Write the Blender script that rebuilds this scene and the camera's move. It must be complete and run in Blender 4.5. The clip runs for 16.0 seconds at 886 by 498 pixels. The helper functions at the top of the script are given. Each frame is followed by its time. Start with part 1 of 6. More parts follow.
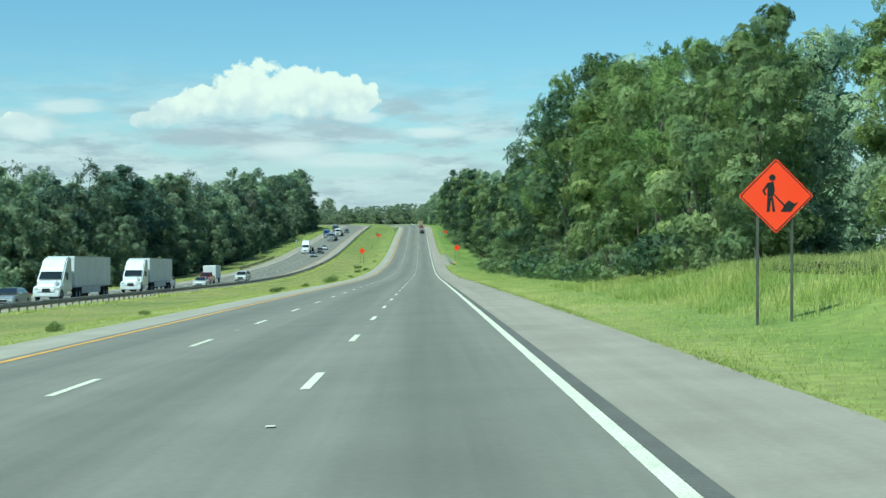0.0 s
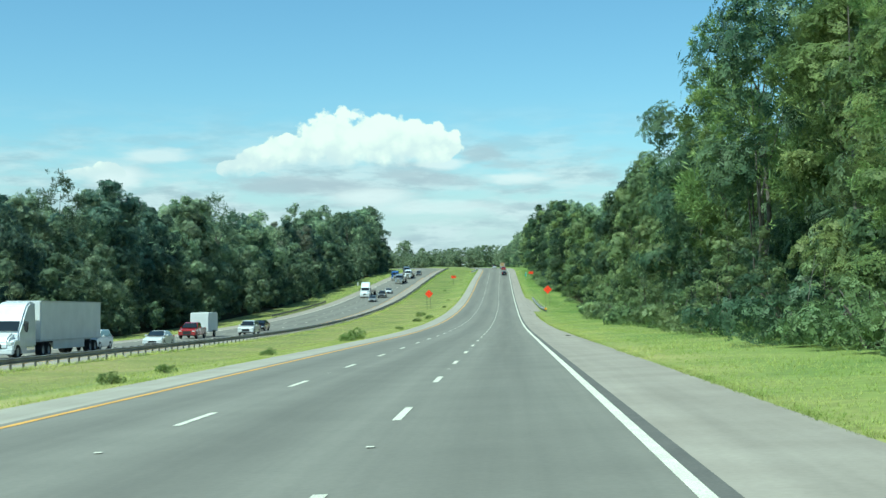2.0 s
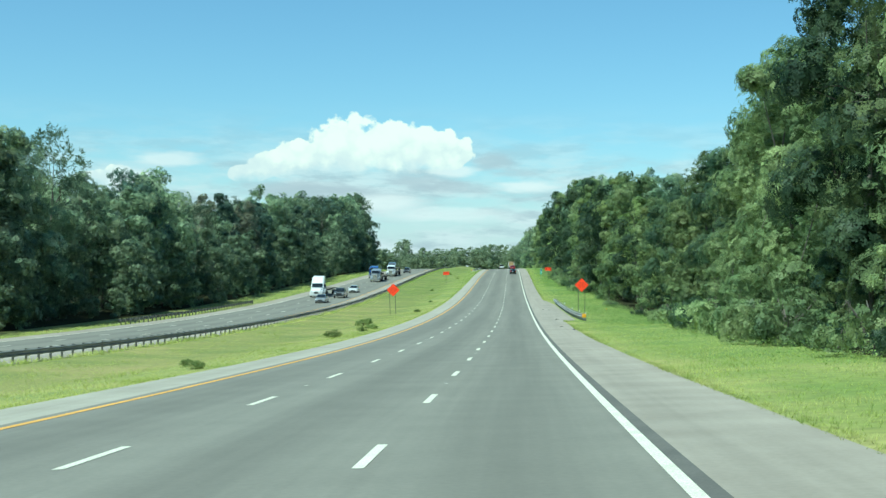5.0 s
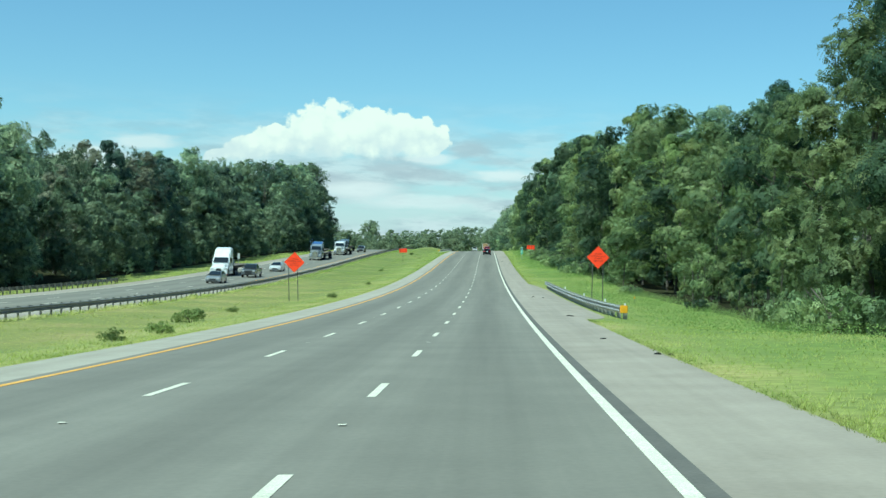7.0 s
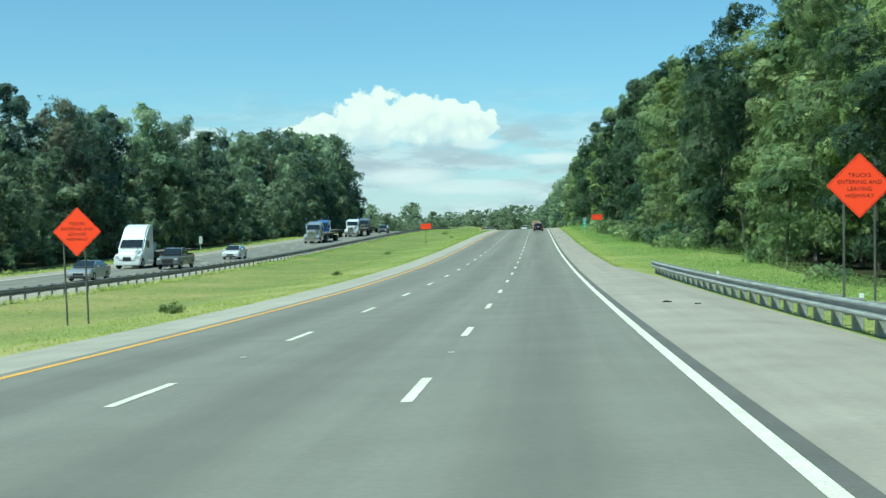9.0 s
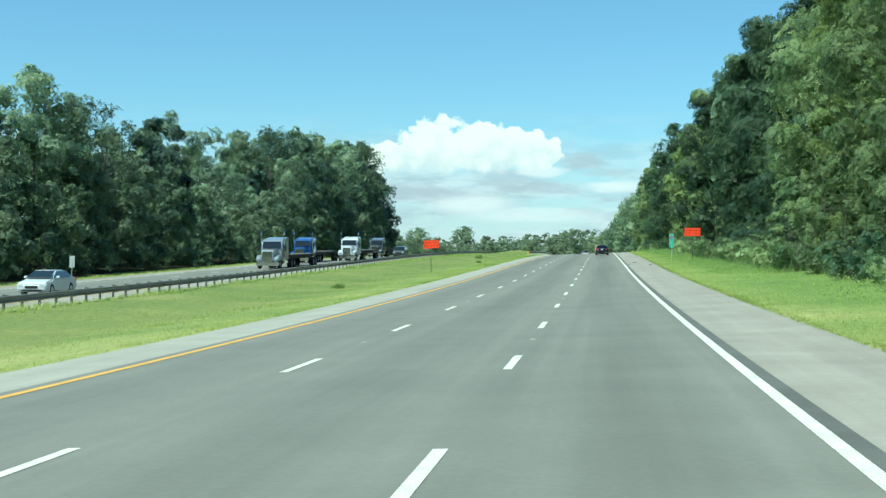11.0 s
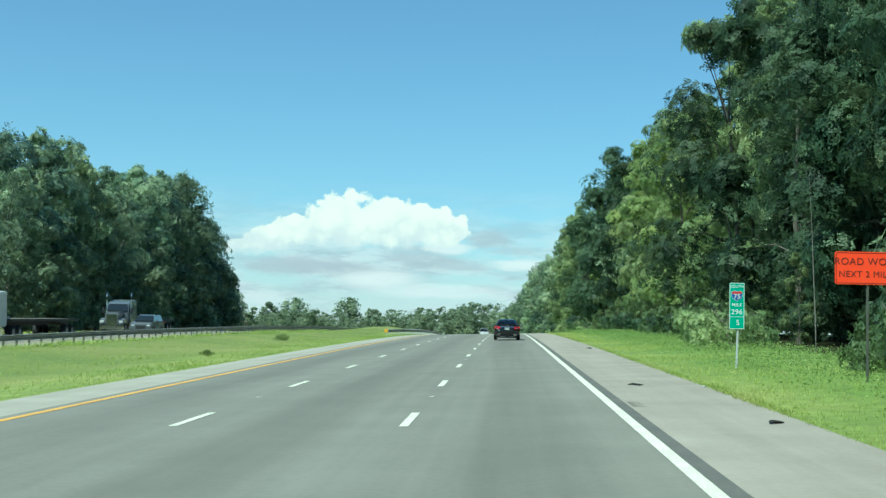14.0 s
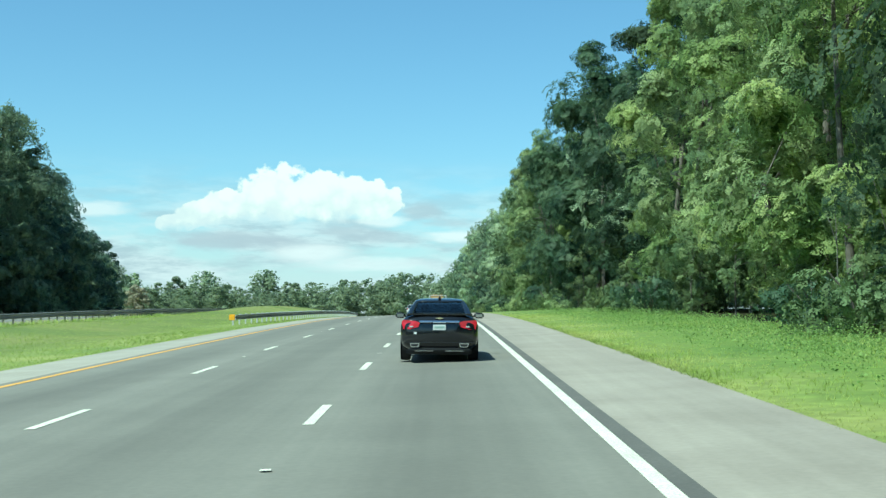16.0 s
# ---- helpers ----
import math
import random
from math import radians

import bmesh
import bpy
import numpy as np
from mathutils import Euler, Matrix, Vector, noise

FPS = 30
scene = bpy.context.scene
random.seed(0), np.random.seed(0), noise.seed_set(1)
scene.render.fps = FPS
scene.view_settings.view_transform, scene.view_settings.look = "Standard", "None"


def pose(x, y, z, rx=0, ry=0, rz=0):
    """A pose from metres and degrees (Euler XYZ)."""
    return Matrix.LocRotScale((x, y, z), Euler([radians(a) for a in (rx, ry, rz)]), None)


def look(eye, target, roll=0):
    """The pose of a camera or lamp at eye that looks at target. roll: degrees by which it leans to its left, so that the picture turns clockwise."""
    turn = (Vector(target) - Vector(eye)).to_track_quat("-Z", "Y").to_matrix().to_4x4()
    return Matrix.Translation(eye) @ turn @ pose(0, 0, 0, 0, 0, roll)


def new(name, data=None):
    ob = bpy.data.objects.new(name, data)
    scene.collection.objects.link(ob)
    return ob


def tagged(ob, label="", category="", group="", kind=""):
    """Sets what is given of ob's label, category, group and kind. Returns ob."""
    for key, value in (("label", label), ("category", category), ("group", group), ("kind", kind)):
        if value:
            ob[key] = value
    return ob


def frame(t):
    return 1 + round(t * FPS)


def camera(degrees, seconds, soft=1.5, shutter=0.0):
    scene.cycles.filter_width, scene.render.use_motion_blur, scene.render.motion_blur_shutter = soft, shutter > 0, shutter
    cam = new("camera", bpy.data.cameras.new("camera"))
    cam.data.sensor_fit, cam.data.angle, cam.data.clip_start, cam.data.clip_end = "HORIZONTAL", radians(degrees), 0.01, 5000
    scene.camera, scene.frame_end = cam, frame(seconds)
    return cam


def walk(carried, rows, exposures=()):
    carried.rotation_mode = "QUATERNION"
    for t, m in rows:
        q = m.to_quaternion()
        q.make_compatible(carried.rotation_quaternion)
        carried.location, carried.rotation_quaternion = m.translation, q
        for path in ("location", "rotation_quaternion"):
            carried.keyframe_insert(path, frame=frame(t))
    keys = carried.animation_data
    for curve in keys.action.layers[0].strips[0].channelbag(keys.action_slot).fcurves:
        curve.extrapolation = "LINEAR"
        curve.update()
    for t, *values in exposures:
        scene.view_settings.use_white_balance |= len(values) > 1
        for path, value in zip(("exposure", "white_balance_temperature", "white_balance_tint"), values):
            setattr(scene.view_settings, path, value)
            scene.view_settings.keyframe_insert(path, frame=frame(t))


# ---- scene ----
cam = camera(36.03, 16.0, soft=1.4)
# seconds, eye, then yaw, pitch and roll in degrees
PATH = [
    (0.0, -0.028, -0.583, 1.758, 0.075, -1.079, 0.096),
    (0.5, -0.196, 17.693, 1.211, 0.873, -0.574, 0.525),
    (1.0, -0.407, 35.473, 0.675, 1.753, -0.005, 0.563),
    (1.5, -0.657, 52.700, 0.153, 2.732, 0.837, 0.626),
    (2.0, -0.939, 69.572, -0.362, 3.555, 0.877, 0.286),
    (2.5, -1.230, 86.869, -0.894, 4.055, 0.511, -0.248),
    (3.0, -1.460, 104.742, -1.445, 4.293, 0.306, -0.093),
    (3.5, -1.724, 122.540, -1.998, 4.604, 0.491, -0.301),
    (4.0, -1.980, 139.847, -2.537, 4.528, 0.831, -0.164),
    (4.5, -2.222, 156.813, -3.063, 4.278, 1.016, -0.295),
    (5.0, -2.454, 173.436, -3.576, 3.964, 1.180, -0.513),
    (5.5, -2.682, 189.937, -4.074, 3.626, 1.288, -0.778),
    (6.0, -2.913, 206.534, -4.527, 3.304, 1.308, -1.048),
    (6.5, -3.150, 223.448, -4.935, 3.036, 1.205, -1.282),
    (7.0, -3.408, 240.677, -5.296, 2.907, 0.681, -1.455),
    (7.5, -3.661, 258.286, -5.597, 2.914, 0.882, -0.463),
    (8.0, -4.041, 275.269, -5.822, 3.222, 1.072, -0.242),
    (8.5, -4.332, 291.585, -5.970, 3.951, 0.760, -0.099),
    (9.0, -4.692, 307.455, -6.056, 5.071, 0.037, 0.281),
    (9.5, -5.035, 324.041, -6.087, 6.309, -0.363, 0.475),
    (10.0, -5.366, 341.208, -6.055, 7.121, 0.143, 0.308),
    (10.5, -5.660, 358.131, -5.961, 7.481, 0.661, 0.053),
    (11.0, -5.961, 374.810, -5.805, 7.717, 1.198, -0.235),
    (11.5, -6.272, 391.322, -5.585, 7.851, 1.722, -0.534),
    (12.0, -6.593, 407.745, -5.301, 7.904, 2.204, -0.821),
    (12.5, -6.925, 424.158, -4.955, 7.898, 2.612, -1.075),
    (13.0, -7.229, 440.560, -4.564, 7.610, 2.786, -1.239),
    (13.5, -7.543, 456.652, -4.147, 6.316, 3.523, -1.531),
    (14.0, -7.810, 472.697, -3.695, 3.695, 4.430, -1.404),
    (14.5, -8.042, 489.428, -3.193, 0.789, 4.629, -0.773),
    (15.0, -8.388, 505.877, -2.702, -0.123, 4.593, -0.461),
    (15.5, -8.602, 521.903, -2.221, 0.349, 3.945, -0.175),
    (16.0, -8.909, 537.310, -1.763, 1.006, 3.294, -0.306),
]
walk(cam, [(t, pose(x, y, z, 90 + pitch, roll, yaw)) for t, x, y, z, yaw, pitch, roll in PATH],
     exposures=tuple((t, e, 5500, -22) for t, e in ((0.0, 0.33), (1.0, 0.4), (2.0, 0.45), (3.0, 0.5), (4.2, 0.5), (7.0, 0.4), (7.5, 0.41), (8.0, 0.35), (8.5, 0.38), (10.0, 0.5), (12.5, 0.58), (13.5, 0.6), (14.0, 0.46), (14.5, 0.5), (15.5, 0.55), (16.0, 0.56))))

# ---- the line of the road: distance, heading to the left in degrees, grade in per cent ----
LINE = [(-100, 0.62, -2.96), (-60, 0.62, -2.96), (0, 0.74, -3.00), (60, 0.87, -3.04), (120, 0.87, -3.12), (180, 0.82, -3.08),
        (240, 0.84, -1.96), (300, 0.88, -0.51), (360, 1.02, 0.76), (420, 1.17, 2.20), (480, 1.09, 3.00), (540, 1.12, 2.96),
        (600, 1.02, 2.41), (680, 1.60, 1.20), (760, 3.00, 0.20), (900, 7.00, 0.30), (1400, 20.00, 0.30)]
TILTED = 0.0363   # fall of the pavement towards the median
STEP = 1.0
_s = np.arange(-100.0, 1400.0 + STEP, STEP)
_k = np.array(LINE)
_h = np.radians(np.interp(_s, _k[:, 0], _k[:, 1]))
_g = np.interp(_s, _k[:, 0], _k[:, 2]) / 100
_X, _Y, _Z = (np.cumsum(v) * STEP for v in (-np.sin(_h), np.cos(_h), _g))
_X, _Y, _Z = (v - np.interp(0, _s, v) for v in (_X, _Y, _Z))


def line(s):
    return np.interp(s, _s, _X), np.interp(s, _s, _Y), np.interp(s, _s, _Z), np.interp(s, _s, _h)


# the other carriageway: distance, offset of its centre, height of it over ours
OTHER = [(-100, -35, -1.5), (0, -35, -1.5), (150, -35, -1.45), (250, -35, -1.35), (400, -35, -1.1), (510, -35, -0.8), (600, -35, -0.6), (700, -35, -0.4), (1400, -35, 0.0)]
_o = np.array(OTHER)
OTHER_TILT = 0.02


def other(s):
    return np.interp(s, _o[:, 0], _o[:, 1]), np.interp(s, _o[:, 0], _o[:, 2])


RIGHT_EDGE, LEFT_EDGE = 4.5, -11.2
BANK = np.array([(-100, 0.05), (280, 0.05), (305, -0.06), (380, -0.06), (410, 0.05), (1400, 0.05)])


# how far from the road's line the right wood begins
FOOT = np.array([(0, 11.2), (230, 11.4), (265, 12.6), (298, 15.2), (330, 14.4), (388, 13.8), (442, 12.0), (520, 10.8), (560, 11.2), (600, 12.4), (640, 12.0), (1400, 12.0)])


def foot(s):
    return float(np.interp(s, FOOT[:, 0], FOOT[:, 1]))


def smooth(x):
    x = max(0.0, min(1.0, x))
    return x * x * (3 - 2 * x)


def rise(s, u):
    """Height of the ground over the road's line, at the offset u to the right."""
    ou, oz = other(s)
    if LEFT_EDGE <= u <= RIGHT_EDGE:
        return TILTED * u
    if u > RIGHT_EDGE:
        d = u - RIGHT_EDGE
        b = np.interp(s, BANK[:, 0], BANK[:, 1])
        bank = 1.25 * smooth((u - 7.6) / 6.5) * smooth((92 - s) / 40)
        return bank + TILTED * RIGHT_EDGE + b * min(d, 7) + 0.01 * max(0, min(d - 7, 60)) - 0.05 * max(0, d - 60)
    right_of, left_of = ou + 9.2, ou - 8.4
    if u > right_of:
        f = (u - right_of) / (LEFT_EDGE - right_of)
        top = oz + OTHER_TILT * 9.2
        return top * (1 - f) + TILTED * LEFT_EDGE * f + (1.5 * smooth((s - 610) / 80) - 0.35) * math.sin(math.pi * f) ** 2
    if u > left_of:
        return oz + OTHER_TILT * (u - ou)
    d = left_of - u
    return oz - OTHER_TILT * 8.4 - 0.08 * min(d, 8) + 0.03 * max(0, min(d - 8, 60))


def at(s, u, dz=0.0):
    x, y, z, h = line(s)
    return Vector((x + math.cos(h) * u, y + math.sin(h) * u, z + rise(s, u) + dz))


def over(s, u, z):
    """A point z metres over the road's line itself."""
    x, y, zz, h = line(s)
    return Vector((x + math.cos(h) * u, y + math.sin(h) * u, zz + z))


def stand(s, u, turn=0.0, dz=0.0, lie=False):
    """A pose on the ground, facing along the road; lie: tipped with the road's grade."""
    p = at(s, u, dz)
    g = math.degrees(math.atan2(line(s + 3)[2] - line(s - 3)[2], 6.0)) if lie else 0.0
    return pose(p.x, p.y, p.z, 0, 0, math.degrees(line(s)[3])) @ pose(0, 0, 0, g, 0, 0) @ pose(0, 0, 0, 0, 0, turn)


def swing(s):
    """How far the road has swung to the left of its straight course, past the crest."""
    if s <= 620:
        return 0.0
    x0, y0, _, h0 = line(620)
    x, y, _, h = line(s)
    return ((x0 - x) * math.cos(h0) + (y0 - y) * math.sin(h0))

# ---- light ----
world = bpy.data.worlds.new("sky")
scene.world = world
world.use_nodes = True
wt = world.node_tree
wt.nodes.clear()
SUN_EL, SUN_AZ = 56.0, 132.0   # azimuth: degrees to the left of straight ahead


def wnode(kind, **values):
    n = wt.nodes.new(kind)
    for key, v in values.items():
        if key == "op":
            n.operation = v
        elif key == "clamp":
            n.use_clamp = v
    return n


def wmath(op, a, b=None, c=None, clamp=False):
    n = wnode("ShaderNodeMath", op=op, clamp=clamp)
    for i, v in enumerate((a, b, c)):
        if v is None:
            continue
        if isinstance(v, (int, float)):
            n.inputs[i].default_value = v
        else:
            wt.links.new(v, n.inputs[i])
    return n.outputs[0]


def wramp(v, a, b, smooth=True):
    n = wt.nodes.new("ShaderNodeMapRange")
    n.interpolation_type = "SMOOTHSTEP" if smooth else "LINEAR"
    wt.links.new(v, n.inputs[0])
    n.inputs["From Min"].default_value, n.inputs["From Max"].default_value = a, b
    return n.outputs[0]


def wmix(f, a, b):
    n = wt.nodes.new("ShaderNodeMix")
    n.data_type = "RGBA"
    for i, v in ((0, f), (6, a), (7, b)):
        if isinstance(v, tuple):
            n.inputs[i].default_value = (*v, 1)
        elif isinstance(v, float):
            n.inputs[i].default_value = v
        else:
            wt.links.new(v, n.inputs[i])
    return n.outputs[2]


def wnoise(vec, scale, detail, rough=0.5):
    n = wt.nodes.new("ShaderNodeTexNoise")
    n.inputs["Scale"].default_value, n.inputs["Detail"].default_value, n.inputs["Roughness"].default_value = scale, detail, rough
    wt.links.new(vec, n.inputs["Vector"])
    return n


sky = wt.nodes.new("ShaderNodeTexSky")
sky.sky_type, sky.sun_disc = "NISHITA", False
sky.sun_elevation, sky.sun_rotation = radians(SUN_EL), radians(-SUN_AZ)
sky.air_density, sky.dust_density, sky.ozone_density = 1.0, 0.35, 2.8
tc = wt.nodes.new("ShaderNodeTexCoord")
sep = wt.nodes.new("ShaderNodeSeparateXYZ")
wt.links.new(tc.outputs["Generated"], sep.inputs[0])
az = wmath("MULTIPLY", wmath("ARCTAN2", sep.outputs[0], sep.outputs[1]), 57.2958)
el = wmath("MULTIPLY", wmath("ARCSINE", sep.outputs[2]), 57.2958)
flat = wt.nodes.new("ShaderNodeCombineXYZ")
wt.links.new(az, flat.inputs[0])
wt.links.new(el, flat.inputs[1])
# the towering cumulus, as a union of rounded heaps with a billowing edge: azimuth, elevation, half width, half height
HEAPS = [(-12.1, 4.25, 1.1, 0.42), (-11.2, 4.6, 1.2, 0.62), (-10.1, 4.9, 1.3, 0.8), (-8.2, 5.35, 1.5, 1.45), (-6.3, 5.4, 1.8, 1.3), (-4.6, 5.3, 1.5, 1.05), (-3.5, 5.2, 0.85, 0.7),
         (-7.2, 4.6, 3.4, 0.55), (-18.3, 3.8, 1.2, 0.45), (-17.3, 4.1, 0.7, 0.4), (24.0, 5.0, 3.0, 1.3), (-40.0, 7.0, 5.0, 2.2), (70.0, 9.0, 7.0, 3.0), (-90.0, 10.0, 8.0, 3.0), (150.0, 12.0, 9.0, 4.0), (-150.0, 9.0, 8.0, 3.0)]
b1 = wnoise(flat.outputs[0], 1.1, 5.0, 0.55)
b2 = wnoise(flat.outputs[0], 4.0, 3.0, 0.5)
warp = wt.nodes.new("ShaderNodeVectorMath")
warp.operation = "MULTIPLY_ADD"
wt.links.new(b2.outputs["Color"], warp.inputs[0])
warp.inputs[1].default_value = (0.35, 0.35, 0.0)
wt.links.new(flat.outputs[0], warp.inputs[2])


def billow(scale):
    n = wt.nodes.new("ShaderNodeTexVoronoi")
    n.feature, n.inputs["Scale"].default_value = "SMOOTH_F1", scale
    n.inputs["Smoothness"].default_value = 0.25
    wt.links.new(warp.outputs[0], n.inputs["Vector"])
    return wmath("SUBTRACT", n.outputs["Distance"], 0.4)


puff1, puff2 = billow(1.25), billow(3.1)
wob = wmath("ADD", wmath("ADD", wmath("MULTIPLY", puff1, 0.5), wmath("MULTIPLY", puff2, 0.15)), wmath("MULTIPLY", wmath("SUBTRACT", b1.outputs["Fac"], 0.5), 0.5))
dist = None
for a, e, ra, re_ in HEAPS:
    dx = wmath("DIVIDE", wmath("SUBTRACT", az, a), ra)
    dy = wmath("DIVIDE", wmath("SUBTRACT", el, e), re_)
    dd = wmath("SQRT", wmath("ADD", wmath("MULTIPLY", dx, dx), wmath("MULTIPLY", dy, dy)))
    dist = dd if dist is None else wmath("SMOOTH_MIN", dist, dd, 0.25)
under = wramp(wmath("ADD", wmath("MULTIPLY_ADD", wramp(az, -9.5, -12.8, False), 0.6, el), wmath("MULTIPLY", wmath("SUBTRACT", b1.outputs["Fac"], 0.5), 1.3)), 4.2, 4.8)
heap = wmath("MULTIPLY", wramp(wmath("ADD", dist, wob), 1.04, 0.92), under)
# flat veils and bands low over the horizon
st = wt.nodes.new("ShaderNodeVectorMath")
st.operation = "MULTIPLY"
st.inputs[1].default_value = (0.22, 0.95, 1.0)
wt.links.new(flat.outputs[0], st.inputs[0])
v1 = wnoise(st.outputs[0], 0.75, 6.0, 0.55)
v2 = wnoise(st.outputs[0], 1.7, 5.0, 0.6)
band = wmath("MULTIPLY", wramp(el, 7.5, 3.0), 1.0)
veil = wmath("MULTIPLY", wramp(v1.outputs["Fac"], 0.38, 0.58), band)
haze = wramp(el, 6.0, -0.5)
tinted = wt.nodes.new("ShaderNodeVectorMath")
tinted.operation, tinted.inputs[1].default_value = "MULTIPLY", (0.92, 1.0, 1.04)
wt.links.new(sky.outputs[0], tinted.inputs[0])
blue = tinted.outputs[0]
clear = wmix(wmath("MULTIPLY", haze, 0.8), blue, (5.35, 5.35, 6.0))
greys = wmix(wramp(v2.outputs["Fac"], 0.38, 0.6), (4.1, 4.25, 4.75), (6.3, 6.15, 6.4))
low = wmix(wmath("MULTIPLY", veil, 0.85), clear, greys)
# long grey shelves and paler banks under the cumulus: azimuth, elevation, half width, half height, weight
SHELVES = [(-9.9, 3.6, 2.9, 0.55, 0.8), (-7.6, 3.45, 1.6, 0.4, 0.7), (-5.2, 4.05, 1.6, 0.5, 0.75), (-2.0, 4.85, 0.9, 0.4, 0.6), (-3.4, 3.7, 1.5, 0.3, 0.6), (-1.1, 4.4, 1.2, 0.3, 0.5)]
BANKS = [(-6.6, 3.1, 1.8, 0.4, 0.8), (-0.4, 3.85, 1.5, 0.26, 0.85), (-3.5, 4.45, 1.0, 0.25, 0.8), (-17.0, 3.9, 1.2, 0.5, 0.9), (-15.6, 4.75, 1.6, 0.3, 0.7), (-4.0, 2.6, 3.0, 0.35, 0.6)]
for group_, tint in ((SHELVES, (4.35, 4.4, 4.9)), (BANKS, (7.3, 6.9, 7.0))):
    for a, e, ra, re_, weight in group_:
        dx = wmath("DIVIDE", wmath("SUBTRACT", az, a), ra)
        dy = wmath("DIVIDE", wmath("SUBTRACT", el, e), re_)
        d2 = wmath("SQRT", wmath("ADD", wmath("MULTIPLY", dx, dx), wmath("MULTIPLY", dy, dy)))
        soft_edge = wramp(wmath("ADD", d2, wmath("MULTIPLY", wmath("SUBTRACT", v2.outputs["Fac"], 0.5), 2.2)), 1.25, 0.35)
        low = wmix(wmath("MULTIPLY", soft_edge, weight), low, tint)
lit = wmix(wramp(wmath("SUBTRACT", wmath("MULTIPLY", wmath("SUBTRACT", el, 4.3), 0.5), wmath("ADD", wmath("MULTIPLY", puff1, 1.0), wmath("MULTIPLY", puff2, 0.35))), -0.3, 0.7), (6.4, 6.35, 6.5), (8.3, 7.8, 7.15))
full = wmix(heap, low, lit)
bg = wt.nodes.new("ShaderNodeBackground")
bg.inputs[1].default_value = 0.094
wo = wt.nodes.new("ShaderNodeOutputWorld")
wt.links.new(full, bg.inputs[0])
wt.links.new(bg.outputs[0], wo.inputs[0])
sun = new("sun", bpy.data.lights.new("sun", "SUN"))
sun.data.energy, sun.data.angle, sun.data.color = 4.6, radians(0.53), (1.0, 0.95, 0.86)
_a, _e = radians(SUN_AZ), radians(SUN_EL)
sun.matrix_basis = look((-math.sin(_a) * math.cos(_e) * 100, math.cos(_a) * math.cos(_e) * 100, math.sin(_e) * 100), (0, 0, 0))

# ---- materials ----
def mat(name, colours, scale=4.0, rough=0.8, metal=0.0, fine=0.0, bump=0.0, vary=0.0, detail=6.0, coat=0.0, island=0.0):
    """A procedural surface: a noise over the given colours, a finer noise, bump, and a change from object to object."""
    m = bpy.data.materials.new(name)
    m.use_nodes = True
    t = m.node_tree
    n, l = t.nodes, t.links
    b = n["Principled BSDF"]
    b.inputs["Roughness"].default_value, b.inputs["Metallic"].default_value = rough, metal
    b.inputs["Coat Weight"].default_value = coat
    co = n.new("ShaderNodeTexCoord")
    ns = n.new("ShaderNodeTexNoise")
    ns.inputs["Scale"].default_value, ns.inputs["Detail"].default_value = scale, detail
    l.new(co.outputs["Object"], ns.inputs["Vector"])
    r = n.new("ShaderNodeValToRGB")
    k = len(colours)
    while len(r.color_ramp.elements) < k:
        r.color_ramp.elements.new(0.5)
    for i, c in enumerate(colours):
        r.color_ramp.elements[i].position = 0.3 + 0.4 * i / max(1, k - 1)
        r.color_ramp.elements[i].color = (*c, 1)
    l.new(ns.outputs["Fac"], r.inputs[0])
    out = r.outputs[0]
    if fine:
        f = n.new("ShaderNodeTexNoise")
        f.inputs["Scale"].default_value, f.inputs["Detail"].default_value = scale * 23, 4
        l.new(co.outputs["Object"], f.inputs["Vector"])
        mr = n.new("ShaderNodeMapRange")
        mr.inputs["From Min"].default_value, mr.inputs["From Max"].default_value = 0.25, 0.75
        mr.inputs["To Min"].default_value, mr.inputs["To Max"].default_value = 1 - fine, 1 + fine
        l.new(f.outputs["Fac"], mr.inputs[0])
        out = scaled(t, out, mr.outputs[0])
    for socket, amount in (("Random", vary), ("Random Per Island", island)):
        if amount:
            oi = n.new("ShaderNodeObjectInfo" if socket == "Random" else "ShaderNodeNewGeometry")
            mr = n.new("ShaderNodeMapRange")
            mr.inputs["To Min"].default_value, mr.inputs["To Max"].default_value = 1 - amount, 1 + amount
            l.new(oi.outputs[socket], mr.inputs[0])
            out = scaled(t, out, mr.outputs[0])
    l.new(out, b.inputs["Base Color"])
    if bump:
        bp = n.new("ShaderNodeBump")
        bp.inputs["Strength"].default_value, bp.inputs["Distance"].default_value = bump, 0.02
        f2 = n.new("ShaderNodeTexNoise")
        f2.inputs["Scale"].default_value = scale * 15
        l.new(co.outputs["Object"], f2.inputs["Vector"])
        l.new(f2.outputs["Fac"], bp.inputs["Height"])
        l.new(bp.outputs[0], b.inputs["Normal"])
    return m


def scaled(t, colour, factor):
    v = t.nodes.new("ShaderNodeVectorMath")
    v.operation = "SCALE"
    t.links.new(colour, v.inputs[0])
    t.links.new(factor, v.inputs["Scale"])
    return v.outputs[0]


